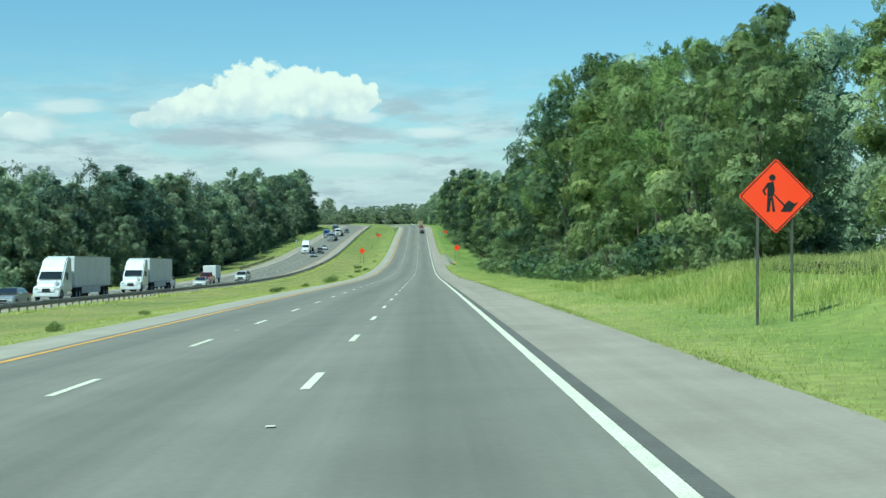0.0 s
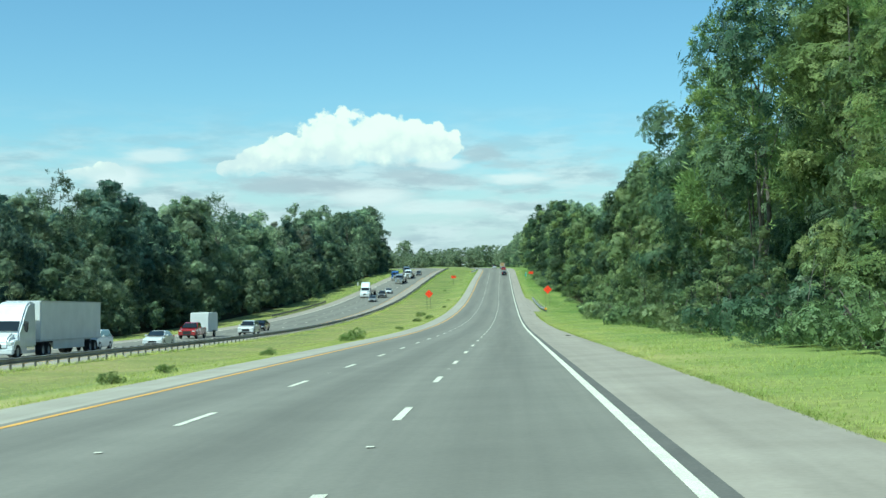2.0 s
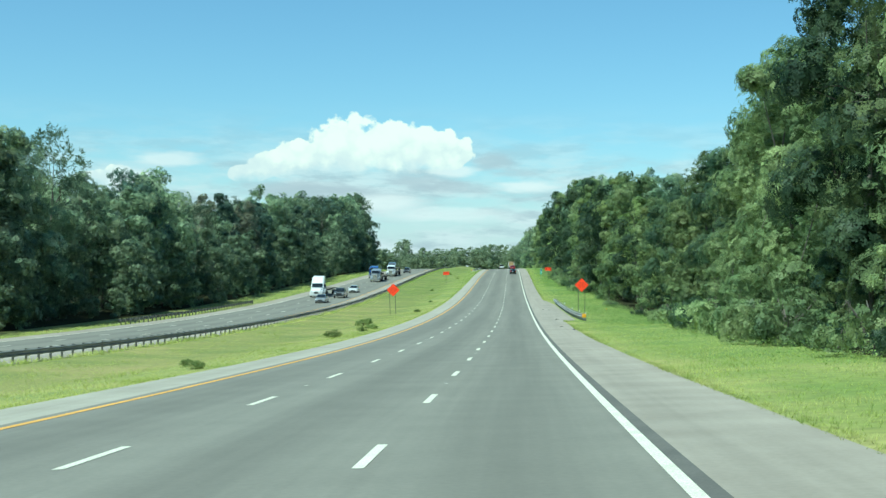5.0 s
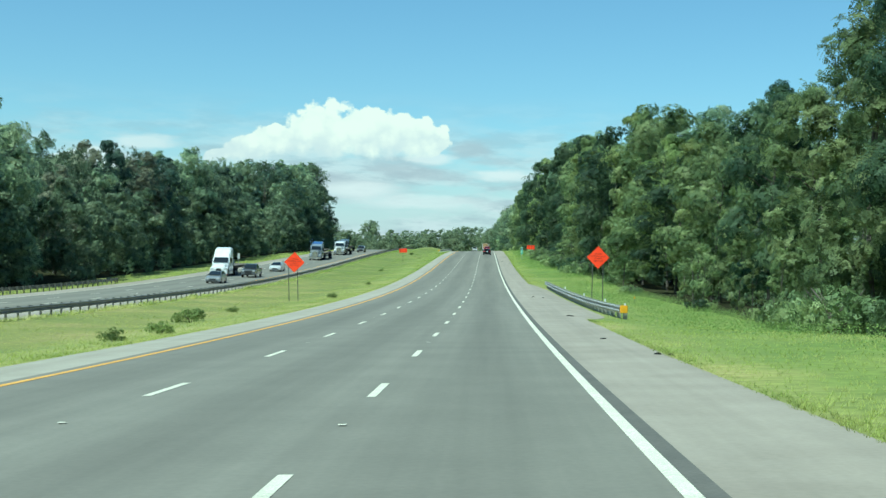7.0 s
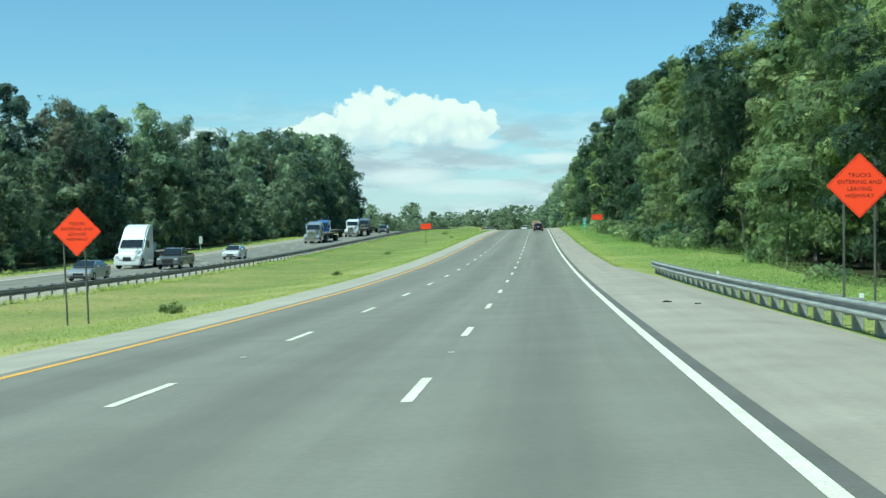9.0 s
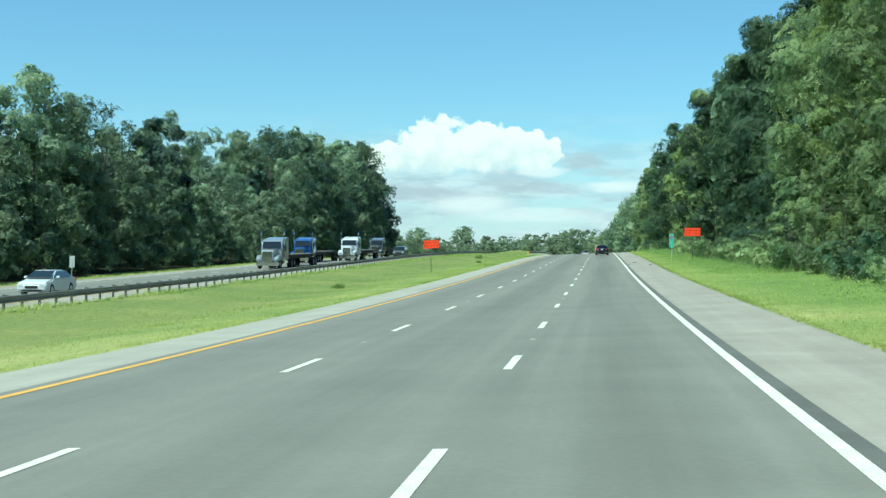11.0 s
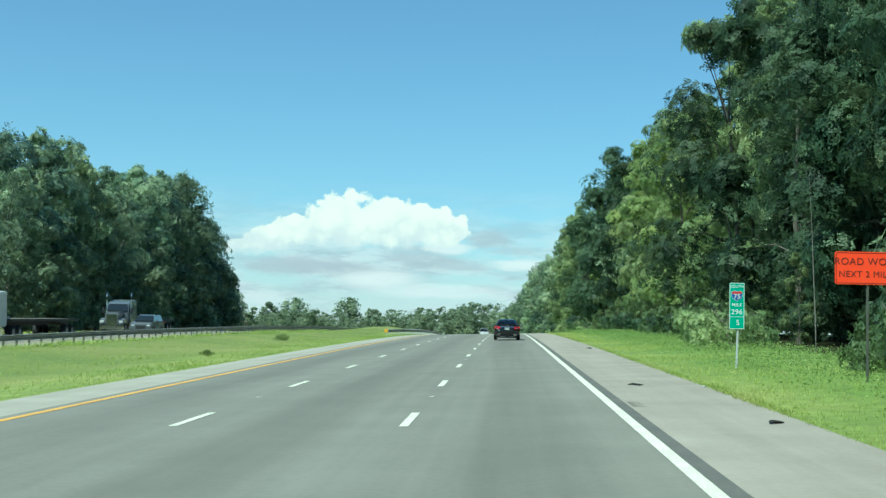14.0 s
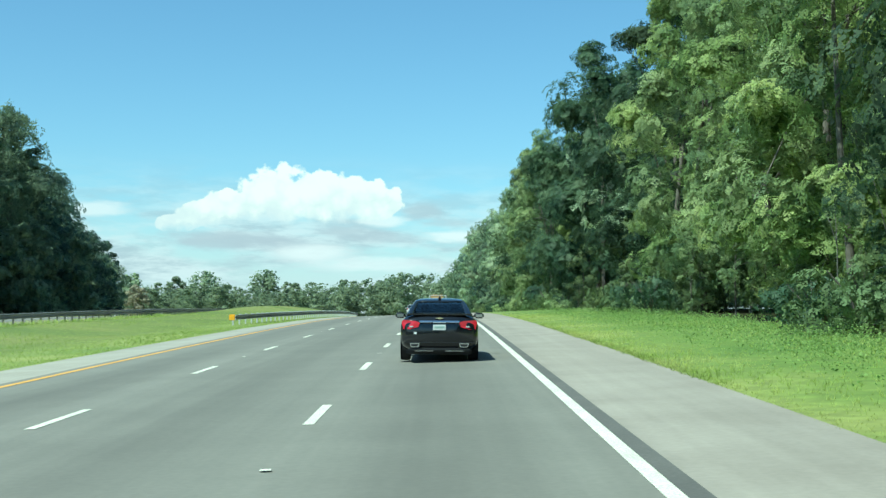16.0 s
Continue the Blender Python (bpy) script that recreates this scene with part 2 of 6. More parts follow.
def leaf_mat(name, a, b_, c, leaflet=0.0, fill=0.5, through_light=0.36):
    """Leaves that let some light through; leaflet: leaves to the metre, into which each spray is cut."""
    m = mat(name, [a, b_, c], scale=0.35, rough=0.55, vary=0.32, island=0.22)
    for i, stop in enumerate((0.38, 0.5, 0.62)):
        m.node_tree.nodes["Color Ramp"].color_ramp.elements[i].position = stop
    p = m.node_tree.nodes["Principled BSDF"]
    p.inputs["Specular IOR Level"].default_value = 0.25
    n, l = m.node_tree.nodes, m.node_tree.links
    src = p.inputs["Base Color"].links[0].from_socket
    if leaflet:
        co = n.new("ShaderNodeTexCoord")
        vo = n.new("ShaderNodeTexVoronoi")
        vo.inputs["Scale"].default_value = leaflet
        l.new(co.outputs["Object"], vo.inputs["Vector"])
        sp = n.new("ShaderNodeSeparateColor")
        l.new(vo.outputs["Color"], sp.inputs[0])
        mr = n.new("ShaderNodeMapRange")
        mr.inputs["To Min"].default_value, mr.inputs["To Max"].default_value = 0.82, 1.18
        l.new(sp.outputs[0], mr.inputs[0])
        src = scaled(m.node_tree, src, mr.outputs[0])
        l.new(src, p.inputs["Base Color"])
    tr = n.new("ShaderNodeBsdfTranslucent")
    l.new(src, tr.inputs[0])
    mx = n.new("ShaderNodeMixShader")
    mx.inputs[0].default_value = through_light
    l.new(p.outputs[0], mx.inputs[1])
    l.new(tr.outputs[0], mx.inputs[2])
    out = mx.outputs[0]
    if leaflet:
        cut = n.new("ShaderNodeMath")
        cut.operation = "LESS_THAN"
        l.new(vo.outputs["Distance"], cut.inputs[0])
        cut.inputs[1].default_value = fill
        gap = n.new("ShaderNodeBsdfTransparent")
        m2 = n.new("ShaderNodeMixShader")
        l.new(cut.outputs[0], m2.inputs[0])
        l.new(gap.outputs[0], m2.inputs[1])
        l.new(out, m2.inputs[2])
        out = m2.outputs[0]
    l.new(out, n["Material Output"].inputs[0])
    return m


def pavement_mat(name, dark, light, lanes):
    """Worn asphalt: fine grit, stains drawn out along the road, and paler wheel tracks in each lane (u across, s along, in the UV map)."""
    m = mat(name, [dark, light], 0.5, 0.88, fine=0.07, bump=0.07)
    t = m.node_tree
    n, l = t.nodes, t.links
    p = n["Principled BSDF"]
    out = p.inputs["Base Color"].links[0].from_socket
    uv = n.new("ShaderNodeUVMap")
    for sx, sy, sc, amount in ((1.0, 0.02, 0.9, 0.09), (1.0, 0.05, 0.3, 0.05), (3.0, 0.05, 1.2, 0.05)):
        mp = n.new("ShaderNodeMapping")
        mp.inputs["Scale"].default_value = (sx, sy, 1)
        l.new(uv.outputs[0], mp.inputs[0])
        ns = n.new("ShaderNodeTexNoise")
        ns.inputs["Scale"].default_value, ns.inputs["Detail"].default_value = sc, 5
        l.new(mp.outputs[0], ns.inputs["Vector"])
        mr = n.new("ShaderNodeMapRange")
        mr.inputs["From Min"].default_value, mr.inputs["From Max"].default_value = 0.3, 0.7
        mr.inputs["To Min"].default_value, mr.inputs["To Max"].default_value = 1 - amount, 1 + amount
        l.new(ns.outputs["Fac"], mr.inputs[0])
        out = scaled(t, out, mr.outputs[0])
    if lanes:
        sp = n.new("ShaderNodeSeparateXYZ")
        l.new(uv.outputs[0], sp.inputs[0])
        k = n.new("ShaderNodeMath")
        k.operation = "MULTIPLY"
        k.inputs[1].default_value = 2 * math.pi / 3.68
        l.new(sp.outputs[0], k.inputs[0])
        c = n.new("ShaderNodeMath")
        c.operation = "COSINE"
        l.new(k.outputs[0], c.inputs[0])
        mr = n.new("ShaderNodeMapRange")
        mr.inputs["From Min"].default_value, mr.inputs["From Max"].default_value = -0.4, 1.0
        mr.inputs["To Min"].default_value, mr.inputs["To Max"].default_value = 1.05, 0.87
        l.new(c.outputs[0], mr.inputs[0])
        out = scaled(t, out, mr.outputs[0])
    l.new(out, p.inputs["Base Color"])
    return m


ASPHALT = pavement_mat("asphalt", (0.166, 0.156, 0.131), (0.19, 0.179, 0.15), True)
SHOULDER = pavement_mat("shoulder", (0.26, 0.226, 0.186), (0.325, 0.286, 0.238), False)
PALE_SHOULDER = pavement_mat("pale_inner_shoulder", (0.3, 0.272, 0.222), (0.365, 0.333, 0.274), False)
PAINT = mat("white_paint", [(0.58, 0.555, 0.45), (0.72, 0.69, 0.56)], 1.6, 0.65, fine=0.32)
YELLOW = mat("yellow_paint", [(0.56, 0.3, 0.06), (0.72, 0.39, 0.075)], 1.2, 0.7, fine=0.25)


def grass_mat():
    """Mown grass: straw-yellow where it meets the pavement, greener away from it, in drifting patches."""
    m = mat("grass", [(0.14, 0.188, 0.042), (0.2, 0.233, 0.06), (0.275, 0.272, 0.095)], 0.12, 0.9, fine=0.3, bump=0.6)
    t = m.node_tree
    n, l = t.nodes, t.links
    p = n["Principled BSDF"]
    out = p.inputs["Base Color"].links[0].from_socket
    uv = n.new("ShaderNodeUVMap")
    sp = n.new("ShaderNodeSeparateXYZ")
    l.new(uv.outputs[0], sp.inputs[0])
    ns = n.new("ShaderNodeTexNoise")
    ns.inputs["Scale"].default_value = 0.5
    l.new(uv.outputs[0], ns.inputs["Vector"])
    ad = n.new("ShaderNodeMath")
    ad.operation = "MULTIPLY_ADD"
    l.new(ns.outputs["Fac"], ad.inputs[0])
    ad.inputs[1].default_value = 4.0
    l.new(sp.outputs[0], ad.inputs[2])
    mr = n.new("ShaderNodeMapRange")
    mr.interpolation_type = "SMOOTHSTEP"
    mr.inputs["From Min"].default_value, mr.inputs["From Max"].default_value = 6.5, 9.5
    l.new(ad.outputs[0], mr.inputs[0])
    mx = n.new("ShaderNodeMix")
    mx.data_type = "RGBA"
    mx.blend_type = "MULTIPLY"
    mx.inputs[0].default_value = 1.0
    l.new(out, mx.inputs[6])
    mx2 = n.new("ShaderNodeMix")
    mx2.data_type = "RGBA"
    mx2.inputs[6].default_value, mx2.inputs[7].default_value = (1.3, 1.15, 1.2, 1), (0.92, 0.98, 0.78, 1)
    l.new(mr.outputs[0], mx2.inputs[0])
    l.new(mx2.outputs[2], mx.inputs[7])
    # taller olive grass along the middle of the median
    mid = n.new("ShaderNodeMapRange")
    mid.interpolation_type = "SMOOTHSTEP"
    mid.inputs["From Min"].default_value, mid.inputs["From Max"].default_value = -11.0, -15.5
    l.new(ad.outputs[0], mid.inputs[0])
    tall = n.new("ShaderNodeMix")
    tall.data_type, tall.blend_type = "RGBA", "MULTIPLY"
    tall.inputs[7].default_value = (0.8, 0.79, 0.74, 1)
    l.new(mid.outputs[0], tall.inputs[0])
    l.new(mx.outputs[2], tall.inputs[6])
    l.new(tall.outputs[2], p.inputs["Base Color"])
    return m


GRASS = grass_mat()
BARK = mat("bark", [(0.08, 0.068, 0.055), (0.17, 0.15, 0.125)], 3.0, 0.95, fine=0.3, bump=0.6)
SHADES = [("leaves", (0.102, 0.155, 0.069), (0.174, 0.234, 0.098), (0.27, 0.325, 0.142)),
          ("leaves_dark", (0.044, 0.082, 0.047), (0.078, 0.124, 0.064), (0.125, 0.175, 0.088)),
          ("leaves_light", (0.124, 0.18, 0.078), (0.204, 0.266, 0.11), (0.31, 0.365, 0.162))]
LEAF = [leaf_mat(*shade, leaflet=12.0, fill=0.54, through_light=0.45) for shade in SHADES]
# brighter, yellower leaves: sunlight on the wood's edge put into the colour
LEAF_SUNNY = leaf_mat("leaves_sunlit", (0.15, 0.215, 0.075), (0.25, 0.32, 0.11), (0.38, 0.43, 0.165), leaflet=12.0, fill=0.54, through_light=0.5)
# same shades lifted, most in blue: veiling haze put into the colour
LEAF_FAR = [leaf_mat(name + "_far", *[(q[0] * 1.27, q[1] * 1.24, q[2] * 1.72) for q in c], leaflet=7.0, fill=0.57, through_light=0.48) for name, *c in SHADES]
# paler, greyer leaves: distance haze is mixed into the base colour
LEAF_HAZY = leaf_mat("haze_paled_leaves", (0.22, 0.275, 0.165), (0.275, 0.335, 0.2), (0.345, 0.395, 0.245), through_light=0.5)
NEEDLE_FAR = leaf_mat("far_pine_needles", (0.085, 0.125, 0.075), (0.125, 0.17, 0.1), (0.17, 0.22, 0.125))
NEEDLE = leaf_mat("pine_needles", (0.12, 0.19, 0.06), (0.19, 0.265, 0.085), (0.28, 0.345, 0.12))
LEAF_MOSS = leaf_mat("grey_green_mossy_leaves", (0.17, 0.18, 0.125), (0.23, 0.24, 0.165), (0.3, 0.305, 0.21), leaflet=7.0, fill=0.55, through_light=0.5)
LEAF_DRY = leaf_mat("dry_brown_leaves", (0.34, 0.31, 0.2), (0.42, 0.37, 0.25), (0.5, 0.44, 0.31))
LEAF_BUSH = [leaf_mat(name + "_bush", *c, leaflet=30.0, fill=0.55) for name, *c in SHADES]
VINE = leaf_mat("low_vine_leaves", (0.19, 0.285, 0.08), (0.255, 0.35, 0.105), (0.33, 0.41, 0.145), through_light=0.5)
BLADES = leaf_mat("grass_blades", (0.35, 0.42, 0.115), (0.455, 0.5, 0.155), (0.57, 0.57, 0.22), through_light=0.55)
BLADES_LUSH = leaf_mat("median_grass_blades", (0.34, 0.395, 0.1), (0.45, 0.485, 0.14), (0.56, 0.55, 0.21), through_light=0.55)


def greener(m, near, far, tint):
    """Lusher grass further along the road, past where the mower last went."""
    n, l = m.node_tree.nodes, m.node_tree.links
    p = n["Principled BSDF"]
    src = p.inputs["Base Color"].links[0].from_socket
    co, sp, mr, mx = (n.new("ShaderNode" + k) for k in ("TexCoord", "SeparateXYZ", "MapRange", "Mix"))
    l.new(co.outputs["Object"], sp.inputs[0])
    l.new(sp.outputs[1], mr.inputs[0])
    mr.inputs["From Min"].default_value, mr.inputs["From Max"].default_value = near, far
    mx.data_type, mx.blend_type = "RGBA", "MULTIPLY"
    l.new(mr.outputs[0], mx.inputs[0])
    l.new(src, mx.inputs[6])
    mx.inputs[7].default_value = (*tint, 1)
    l.new(mx.outputs[2], p.inputs["Base Color"])
    for k in n:
        if k.bl_idname == "ShaderNodeBsdfTranslucent":
            l.new(mx.outputs[2], k.inputs[0])


greener(GRASS, 370.0, 470.0, (0.78, 0.9, 0.72))
greener(BLADES, 370.0, 470.0, (0.92, 0.96, 0.86))
greener(BLADES_LUSH, 370.0, 470.0, (0.78, 0.88, 0.8))
WEED = leaf_mat("weed_leaves", (0.17, 0.235, 0.07), (0.225, 0.295, 0.09), (0.3, 0.36, 0.12), 22.0, 0.55, 0.5)
ORANGE = mat("orange_sheeting", [(1.0, 0.066, 0.022), (1.0, 0.08, 0.028)], 1.5, 0.75)
ORANGE.node_tree.nodes["Principled BSDF"].inputs["Specular IOR Level"].default_value = 0.15
FADED = mat("thin_dark_print", [(0.1, 0.014, 0.008), (0.14, 0.02, 0.012)], 3, 0.6)
BLACK = mat("black_paint", [(0.01, 0.01, 0.01), (0.02, 0.02, 0.02)], 3, 0.5)
STEEL = mat("galvanised_steel", [(0.46, 0.47, 0.47), (0.6, 0.61, 0.6)], 1.5, 0.55, 0.15, fine=0.1)
RAIL = mat("weathered_rail_steel", [(0.3, 0.305, 0.3), (0.42, 0.425, 0.415)], 0.8, 0.55, 0.25, fine=0.15)
RAIL_DULL = mat("dull_rail_steel", [(0.26, 0.263, 0.26), (0.36, 0.36, 0.355)], 0.8, 0.6, 0.2, fine=0.15)
POST = mat("sign_post_steel", [(0.09, 0.09, 0.08), (0.17, 0.17, 0.14)], 2.0, 0.6, 0.4)
# leaf litter coloured nearly black and dulled, to hold the wood's shade
SHADE_LITTER = mat("shade_dark_litter", [(0.02, 0.022, 0.011), (0.045, 0.045, 0.022)], 0.6, 1.0, fine=0.4, bump=0.5)
SHADE_LITTER.node_tree.nodes["Principled BSDF"].inputs["Specular IOR Level"].default_value = 0.05


def paint(name, colour, rough=0.25, metal=0.0, coat=0.6):
    """Car paint: a clear coat over a slightly dusty colour."""
    c = tuple(colour)
    d = tuple(min(1.0, v * 0.85 + 0.01) for v in c)
    return mat(name, [d, c], 1.3, rough, metal, fine=0.04, coat=coat)


CAR_BLACK = paint("black_car_paint", (0.005, 0.006, 0.009), 0.14, 0.0, 0.35)
CAR_WHITE = paint("white_car_paint", (0.75, 0.76, 0.76))
CAR_SILVER = paint("silver_car_paint", (0.42, 0.44, 0.46), 0.3, 0.5)
CAR_RED = paint("red_car_paint", (0.35, 0.02, 0.025))
CAR_BLUE = paint("blue_car_paint", (0.03, 0.09, 0.3))
CAR_GREY = paint("grey_car_paint", (0.12, 0.13, 0.14))
TRAILER_WHITE = mat("trailer_sheet", [(0.62, 0.63, 0.62), (0.72, 0.73, 0.72)], 0.7, 0.45, fine=0.05)
TYRE = mat("tyre_rubber", [(0.012, 0.012, 0.012), (0.025, 0.024, 0.023)], 4, 0.85, fine=0.2)
RIM = mat("alloy_rim", [(0.35, 0.35, 0.36), (0.5, 0.5, 0.51)], 4, 0.35, 0.9)
CHROME = mat("chrome", [(0.7, 0.71, 0.72), (0.8, 0.8, 0.8)], 4, 0.12, 1.0)
MIRROR = mat("mirror_glass", [(0.38, 0.42, 0.43), (0.42, 0.46, 0.47)], 2, 0.04, 1.0)
DARK = mat("dark_plastic", [(0.012, 0.012, 0.013), (0.022, 0.022, 0.023)], 5, 0.6)
SEAT = mat("dark_seat_cloth", [(0.02, 0.021, 0.023), (0.035, 0.035, 0.038)], 9, 0.9, fine=0.2)
GLASS_DARK = mat("tinted_glass", [(0.012, 0.015, 0.016), (0.016, 0.02, 0.021)], 1, 0.05, coat=0.5)
RED_LENS = mat("red_lamp_lens", [(0.5, 0.012, 0.03), (0.62, 0.018, 0.04)], 6, 0.15, coat=0.6)
CLEAR_LENS = mat("clear_lamp_lens", [(0.6, 0.62, 0.62), (0.75, 0.76, 0.76)], 6, 0.12, 0.2)
PLATE = mat("number_plate", [(0.62, 0.65, 0.62), (0.7, 0.72, 0.69)], 8, 0.5)
PLATE_BAR = mat("plate_bars", [(0.28, 0.38, 0.34), (0.33, 0.43, 0.38)], 8, 0.6)
GOLD = mat("gold_badge", [(0.75, 0.66, 0.42), (0.8, 0.72, 0.5)], 6, 0.25, 0.9)
CRATE = mat("pale_plywood", [(0.42, 0.26, 0.12), (0.58, 0.4, 0.2)], 1.2, 0.8, fine=0.15)
GREEN = mat("green_sheeting", [(0.006, 0.36, 0.23), (0.012, 0.42, 0.27)], 1.5, 0.45)
BLUE = mat("blue_sheeting", [(0.02, 0.09, 0.35), (0.03, 0.11, 0.4)], 1.5, 0.45)
RED_SHEET = mat("red_sheeting", [(0.5, 0.03, 0.04), (0.55, 0.04, 0.05)], 1.5, 0.45)
WHITE = mat("white_sheeting", [(0.72, 0.74, 0.72), (0.8, 0.81, 0.8)], 1.5, 0.45)
YELLOW_CAP = mat("yellow_reflector", [(0.75, 0.36, 0.01), (0.85, 0.43, 0.02)], 3, 0.45)
PALE_POST = mat("pale_weathered_posts", [(0.26, 0.26, 0.23), (0.42, 0.415, 0.375)], 2.5, 0.9, fine=0.25)
TIMBER = mat("weathered_timber", [(0.09, 0.075, 0.058), (0.17, 0.145, 0.115)], 2.5, 0.9, fine=0.25)


def pane_glass():
    m = bpy.data.materials.new("window_glass")
    m.use_nodes = True
    n, l = m.node_tree.nodes, m.node_tree.links
    n.remove(n["Principled BSDF"])
    tr, gl, mx, fr = n.new("ShaderNodeBsdfTransparent"), n.new("ShaderNodeBsdfGlossy"), n.new("ShaderNodeMixShader"), n.new("ShaderNodeFresnel")
    tr.inputs[0].default_value = (0.62, 0.71, 0.73, 1)
    gl.inputs["Roughness"].default_value = 0.03
    l.new(fr.outputs[0], mx.inputs[0])
    l.new(tr.outputs[0], mx.inputs[1])
    l.new(gl.outputs[0], mx.inputs[2])
    l.new(mx.outputs[0], n["Material Output"].inputs[0])
    return m


GLASS = pane_glass()

# ---- building helpers ----
def mesh_ob(name, bm, material, parent=None, smooth=False):
    me = bpy.data.meshes.new(name)
    bm.normal_update()
    bm.to_mesh(me)
    bm.free()
    for m in (material if isinstance(material, (list, tuple)) else [material]):
        me.materials.append(m)
    if smooth:
        for p in me.polygons:
            p.use_smooth = True
    ob = new(name, me)
    ob.parent = parent
    return ob


def part(name, bm, material, parent, label="", smooth=False):
    ob = mesh_ob(name, bm, material, parent, smooth)
    return tagged(ob, label)


def thing(name, m, label, category, group="", kind=""):
    ob = new(name)
    ob.empty_display_size = 0.2
    ob.matrix_basis = m
    return tagged(ob, label, category, group, kind)


def sheet(name, s_values, u_values, material, height, kind="structure", label="", category=""):
    """A sheet over the plan; height(s, u) counts from the road's line."""
    verts, faces = [], []
    nu = len(u_values)
    for s in s_values:
        x, y, z, h = line(s)
        for u in u_values:
            verts.append((x + math.cos(h) * u, y + math.sin(h) * u, z + height(s, u)))
    for i in range(len(s_values) - 1):
        for j in range(nu - 1):
            a = i * nu + j
            faces.append((a, a + 1, a + nu + 1, a + nu))
    me = bpy.data.meshes.new(name)
    me.from_pydata(verts, [], faces)
    me.materials.append(material)
    for p in me.polygons:
        p.use_smooth = True
    uv = me.uv_layers.new(name="plan")
    where = np.array([(u, s) for s in s_values for u in u_values], dtype=np.float32)
    corner = np.zeros(len(me.loops), dtype=np.int32)
    me.loops.foreach_get("vertex_index", corner)
    uv.data.foreach_set("uv", where[corner].ravel())
    return tagged(new(name, me), label, category, kind=kind)


def box(bm, x0, x1, y0, y1, z0, z1, bevel=0.0, m=None):
    g = bmesh.ops.create_cube(bm, size=1.0)
    bmesh.ops.scale(bm, vec=(x1 - x0, y1 - y0, z1 - z0), verts=g["verts"])
    bmesh.ops.translate(bm, vec=((x0 + x1) / 2, (y0 + y1) / 2, (z0 + z1) / 2), verts=g["verts"])
    vs = g["verts"]
    if bevel:
        es = {e for v in vs for e in v.link_edges}
        r = bmesh.ops.bevel(bm, geom=list(es), offset=bevel, segments=2, affect="EDGES")
        vs = list({v for f in r["faces"] for v in f.verts})
    if m is not None:
        bmesh.ops.transform(bm, matrix=m, verts=vs)
    return vs


# ---- ground, pavement and markings ----
S_ALL = [float(v) for v in np.concatenate([np.arange(-60, 760, 5.0), np.arange(760, 1400, 20.0)])]
U_ALL = [-900, -400, -250, -150, -110, -90, -75, -65, -58, -52, -48, -45.5, -43.4, -40, -35, -30, -25.8, -24, -22, -20, -18, -16, -14, -12.5,
         -11.2, -9.2, -6, -3, 0, 3, 4.5, 5.3, 6.2, 7.4, 8.5, 9.5, 10.5, 11.8, 14, 17, 22, 30, 45, 70, 120, 250, 400, 900]


def ground_height(s, u):
    ou = other(s)[0]
    sunk = 0.04 if LEFT_EDGE < u < RIGHT_EDGE or ou - 8.4 < u < ou + 9.2 else 0.0
    return rise(s, u) - sunk


ground = sheet("ground", S_ALL, U_ALL, GRASS, ground_height, label="mown yellow-green roadside grass over rolling ground", category="ground")
road = sheet("road", S_ALL, [-9.4, -6, -3, 0, 2.13], ASPHALT, lambda s, u: rise(s, u) + 0.012, label="three-lane grey asphalt carriageway", category="road")
shoulder = sheet("shoulder", S_ALL, [2.13, 3.5, RIGHT_EDGE], SHOULDER, lambda s, u: rise(s, u) + 0.012, label="pale grey paved shoulder beside the lanes", category="shoulder")
sheet("shoulder", S_ALL, [LEFT_EDGE, -10.4, -9.4], PALE_SHOULDER, lambda s, u: rise(s, u) + 0.012, label="pale paved strip beside the grass median", category="shoulder")
OU = other(0)[0]


def apron(name, pts, label):
    """Extra paving between the shoulder and the foot of the guard rail, through plan points (s, outer edge)."""
    ss = np.arange(pts[0][0], pts[-1][0] + 0.1, 2.0)
    verts, faces = [], []
    for s in ss:
        e = float(np.interp(s, [p[0] for p in pts], [p[1] for p in pts]))
        for u in (RIGHT_EDGE, (RIGHT_EDGE + e) / 2, e):
            verts.append(tuple(at(s, u, 0.012)))
    for i in range(len(ss) - 1):
        for j in range(2):
            a = 3 * i + j
            faces.append((a, a + 1, a + 4, a + 3))
    me = bpy.data.meshes.new(name)
    me.from_pydata(verts, [], faces)
    me.materials.append(SHOULDER)
    uv = me.uv_layers.new(name="plan")
    for lp in me.loops:
        uv.data[lp.index].uv = (RIGHT_EDGE + (lp.vertex_index % 3) * 0.7, float(ss[lp.vertex_index // 3]))
    return tagged(new(name, me), label, "shoulder", kind="structure")


apron("shoulder", [(302, 4.55), (309, 5.9), (325, 5.9), (372, 5.75), (383, 5.2), (392, 4.55)], "pale paving reaching to the foot of the guard rail")
other_road = sheet("road", S_ALL, [OU - 5.6, OU - 2, OU + 2, OU + 5.7], ASPHALT, lambda s, u: rise(s, u) + 0.012, label="three-lane oncoming carriageway beyond the median", category="road")
sheet("shoulder", S_ALL, [OU - 8.4, OU - 5.6], SHOULDER, lambda s, u: rise(s, u) + 0.012, label="paved outer shoulder of the oncoming carriageway", category="shoulder")
sheet("shoulder", S_ALL, [OU + 5.7, OU + 9.2], SHOULDER, lambda s, u: rise(s, u) + 0.012, label="paved inner shoulder of the oncoming carriageway", category="shoulder")
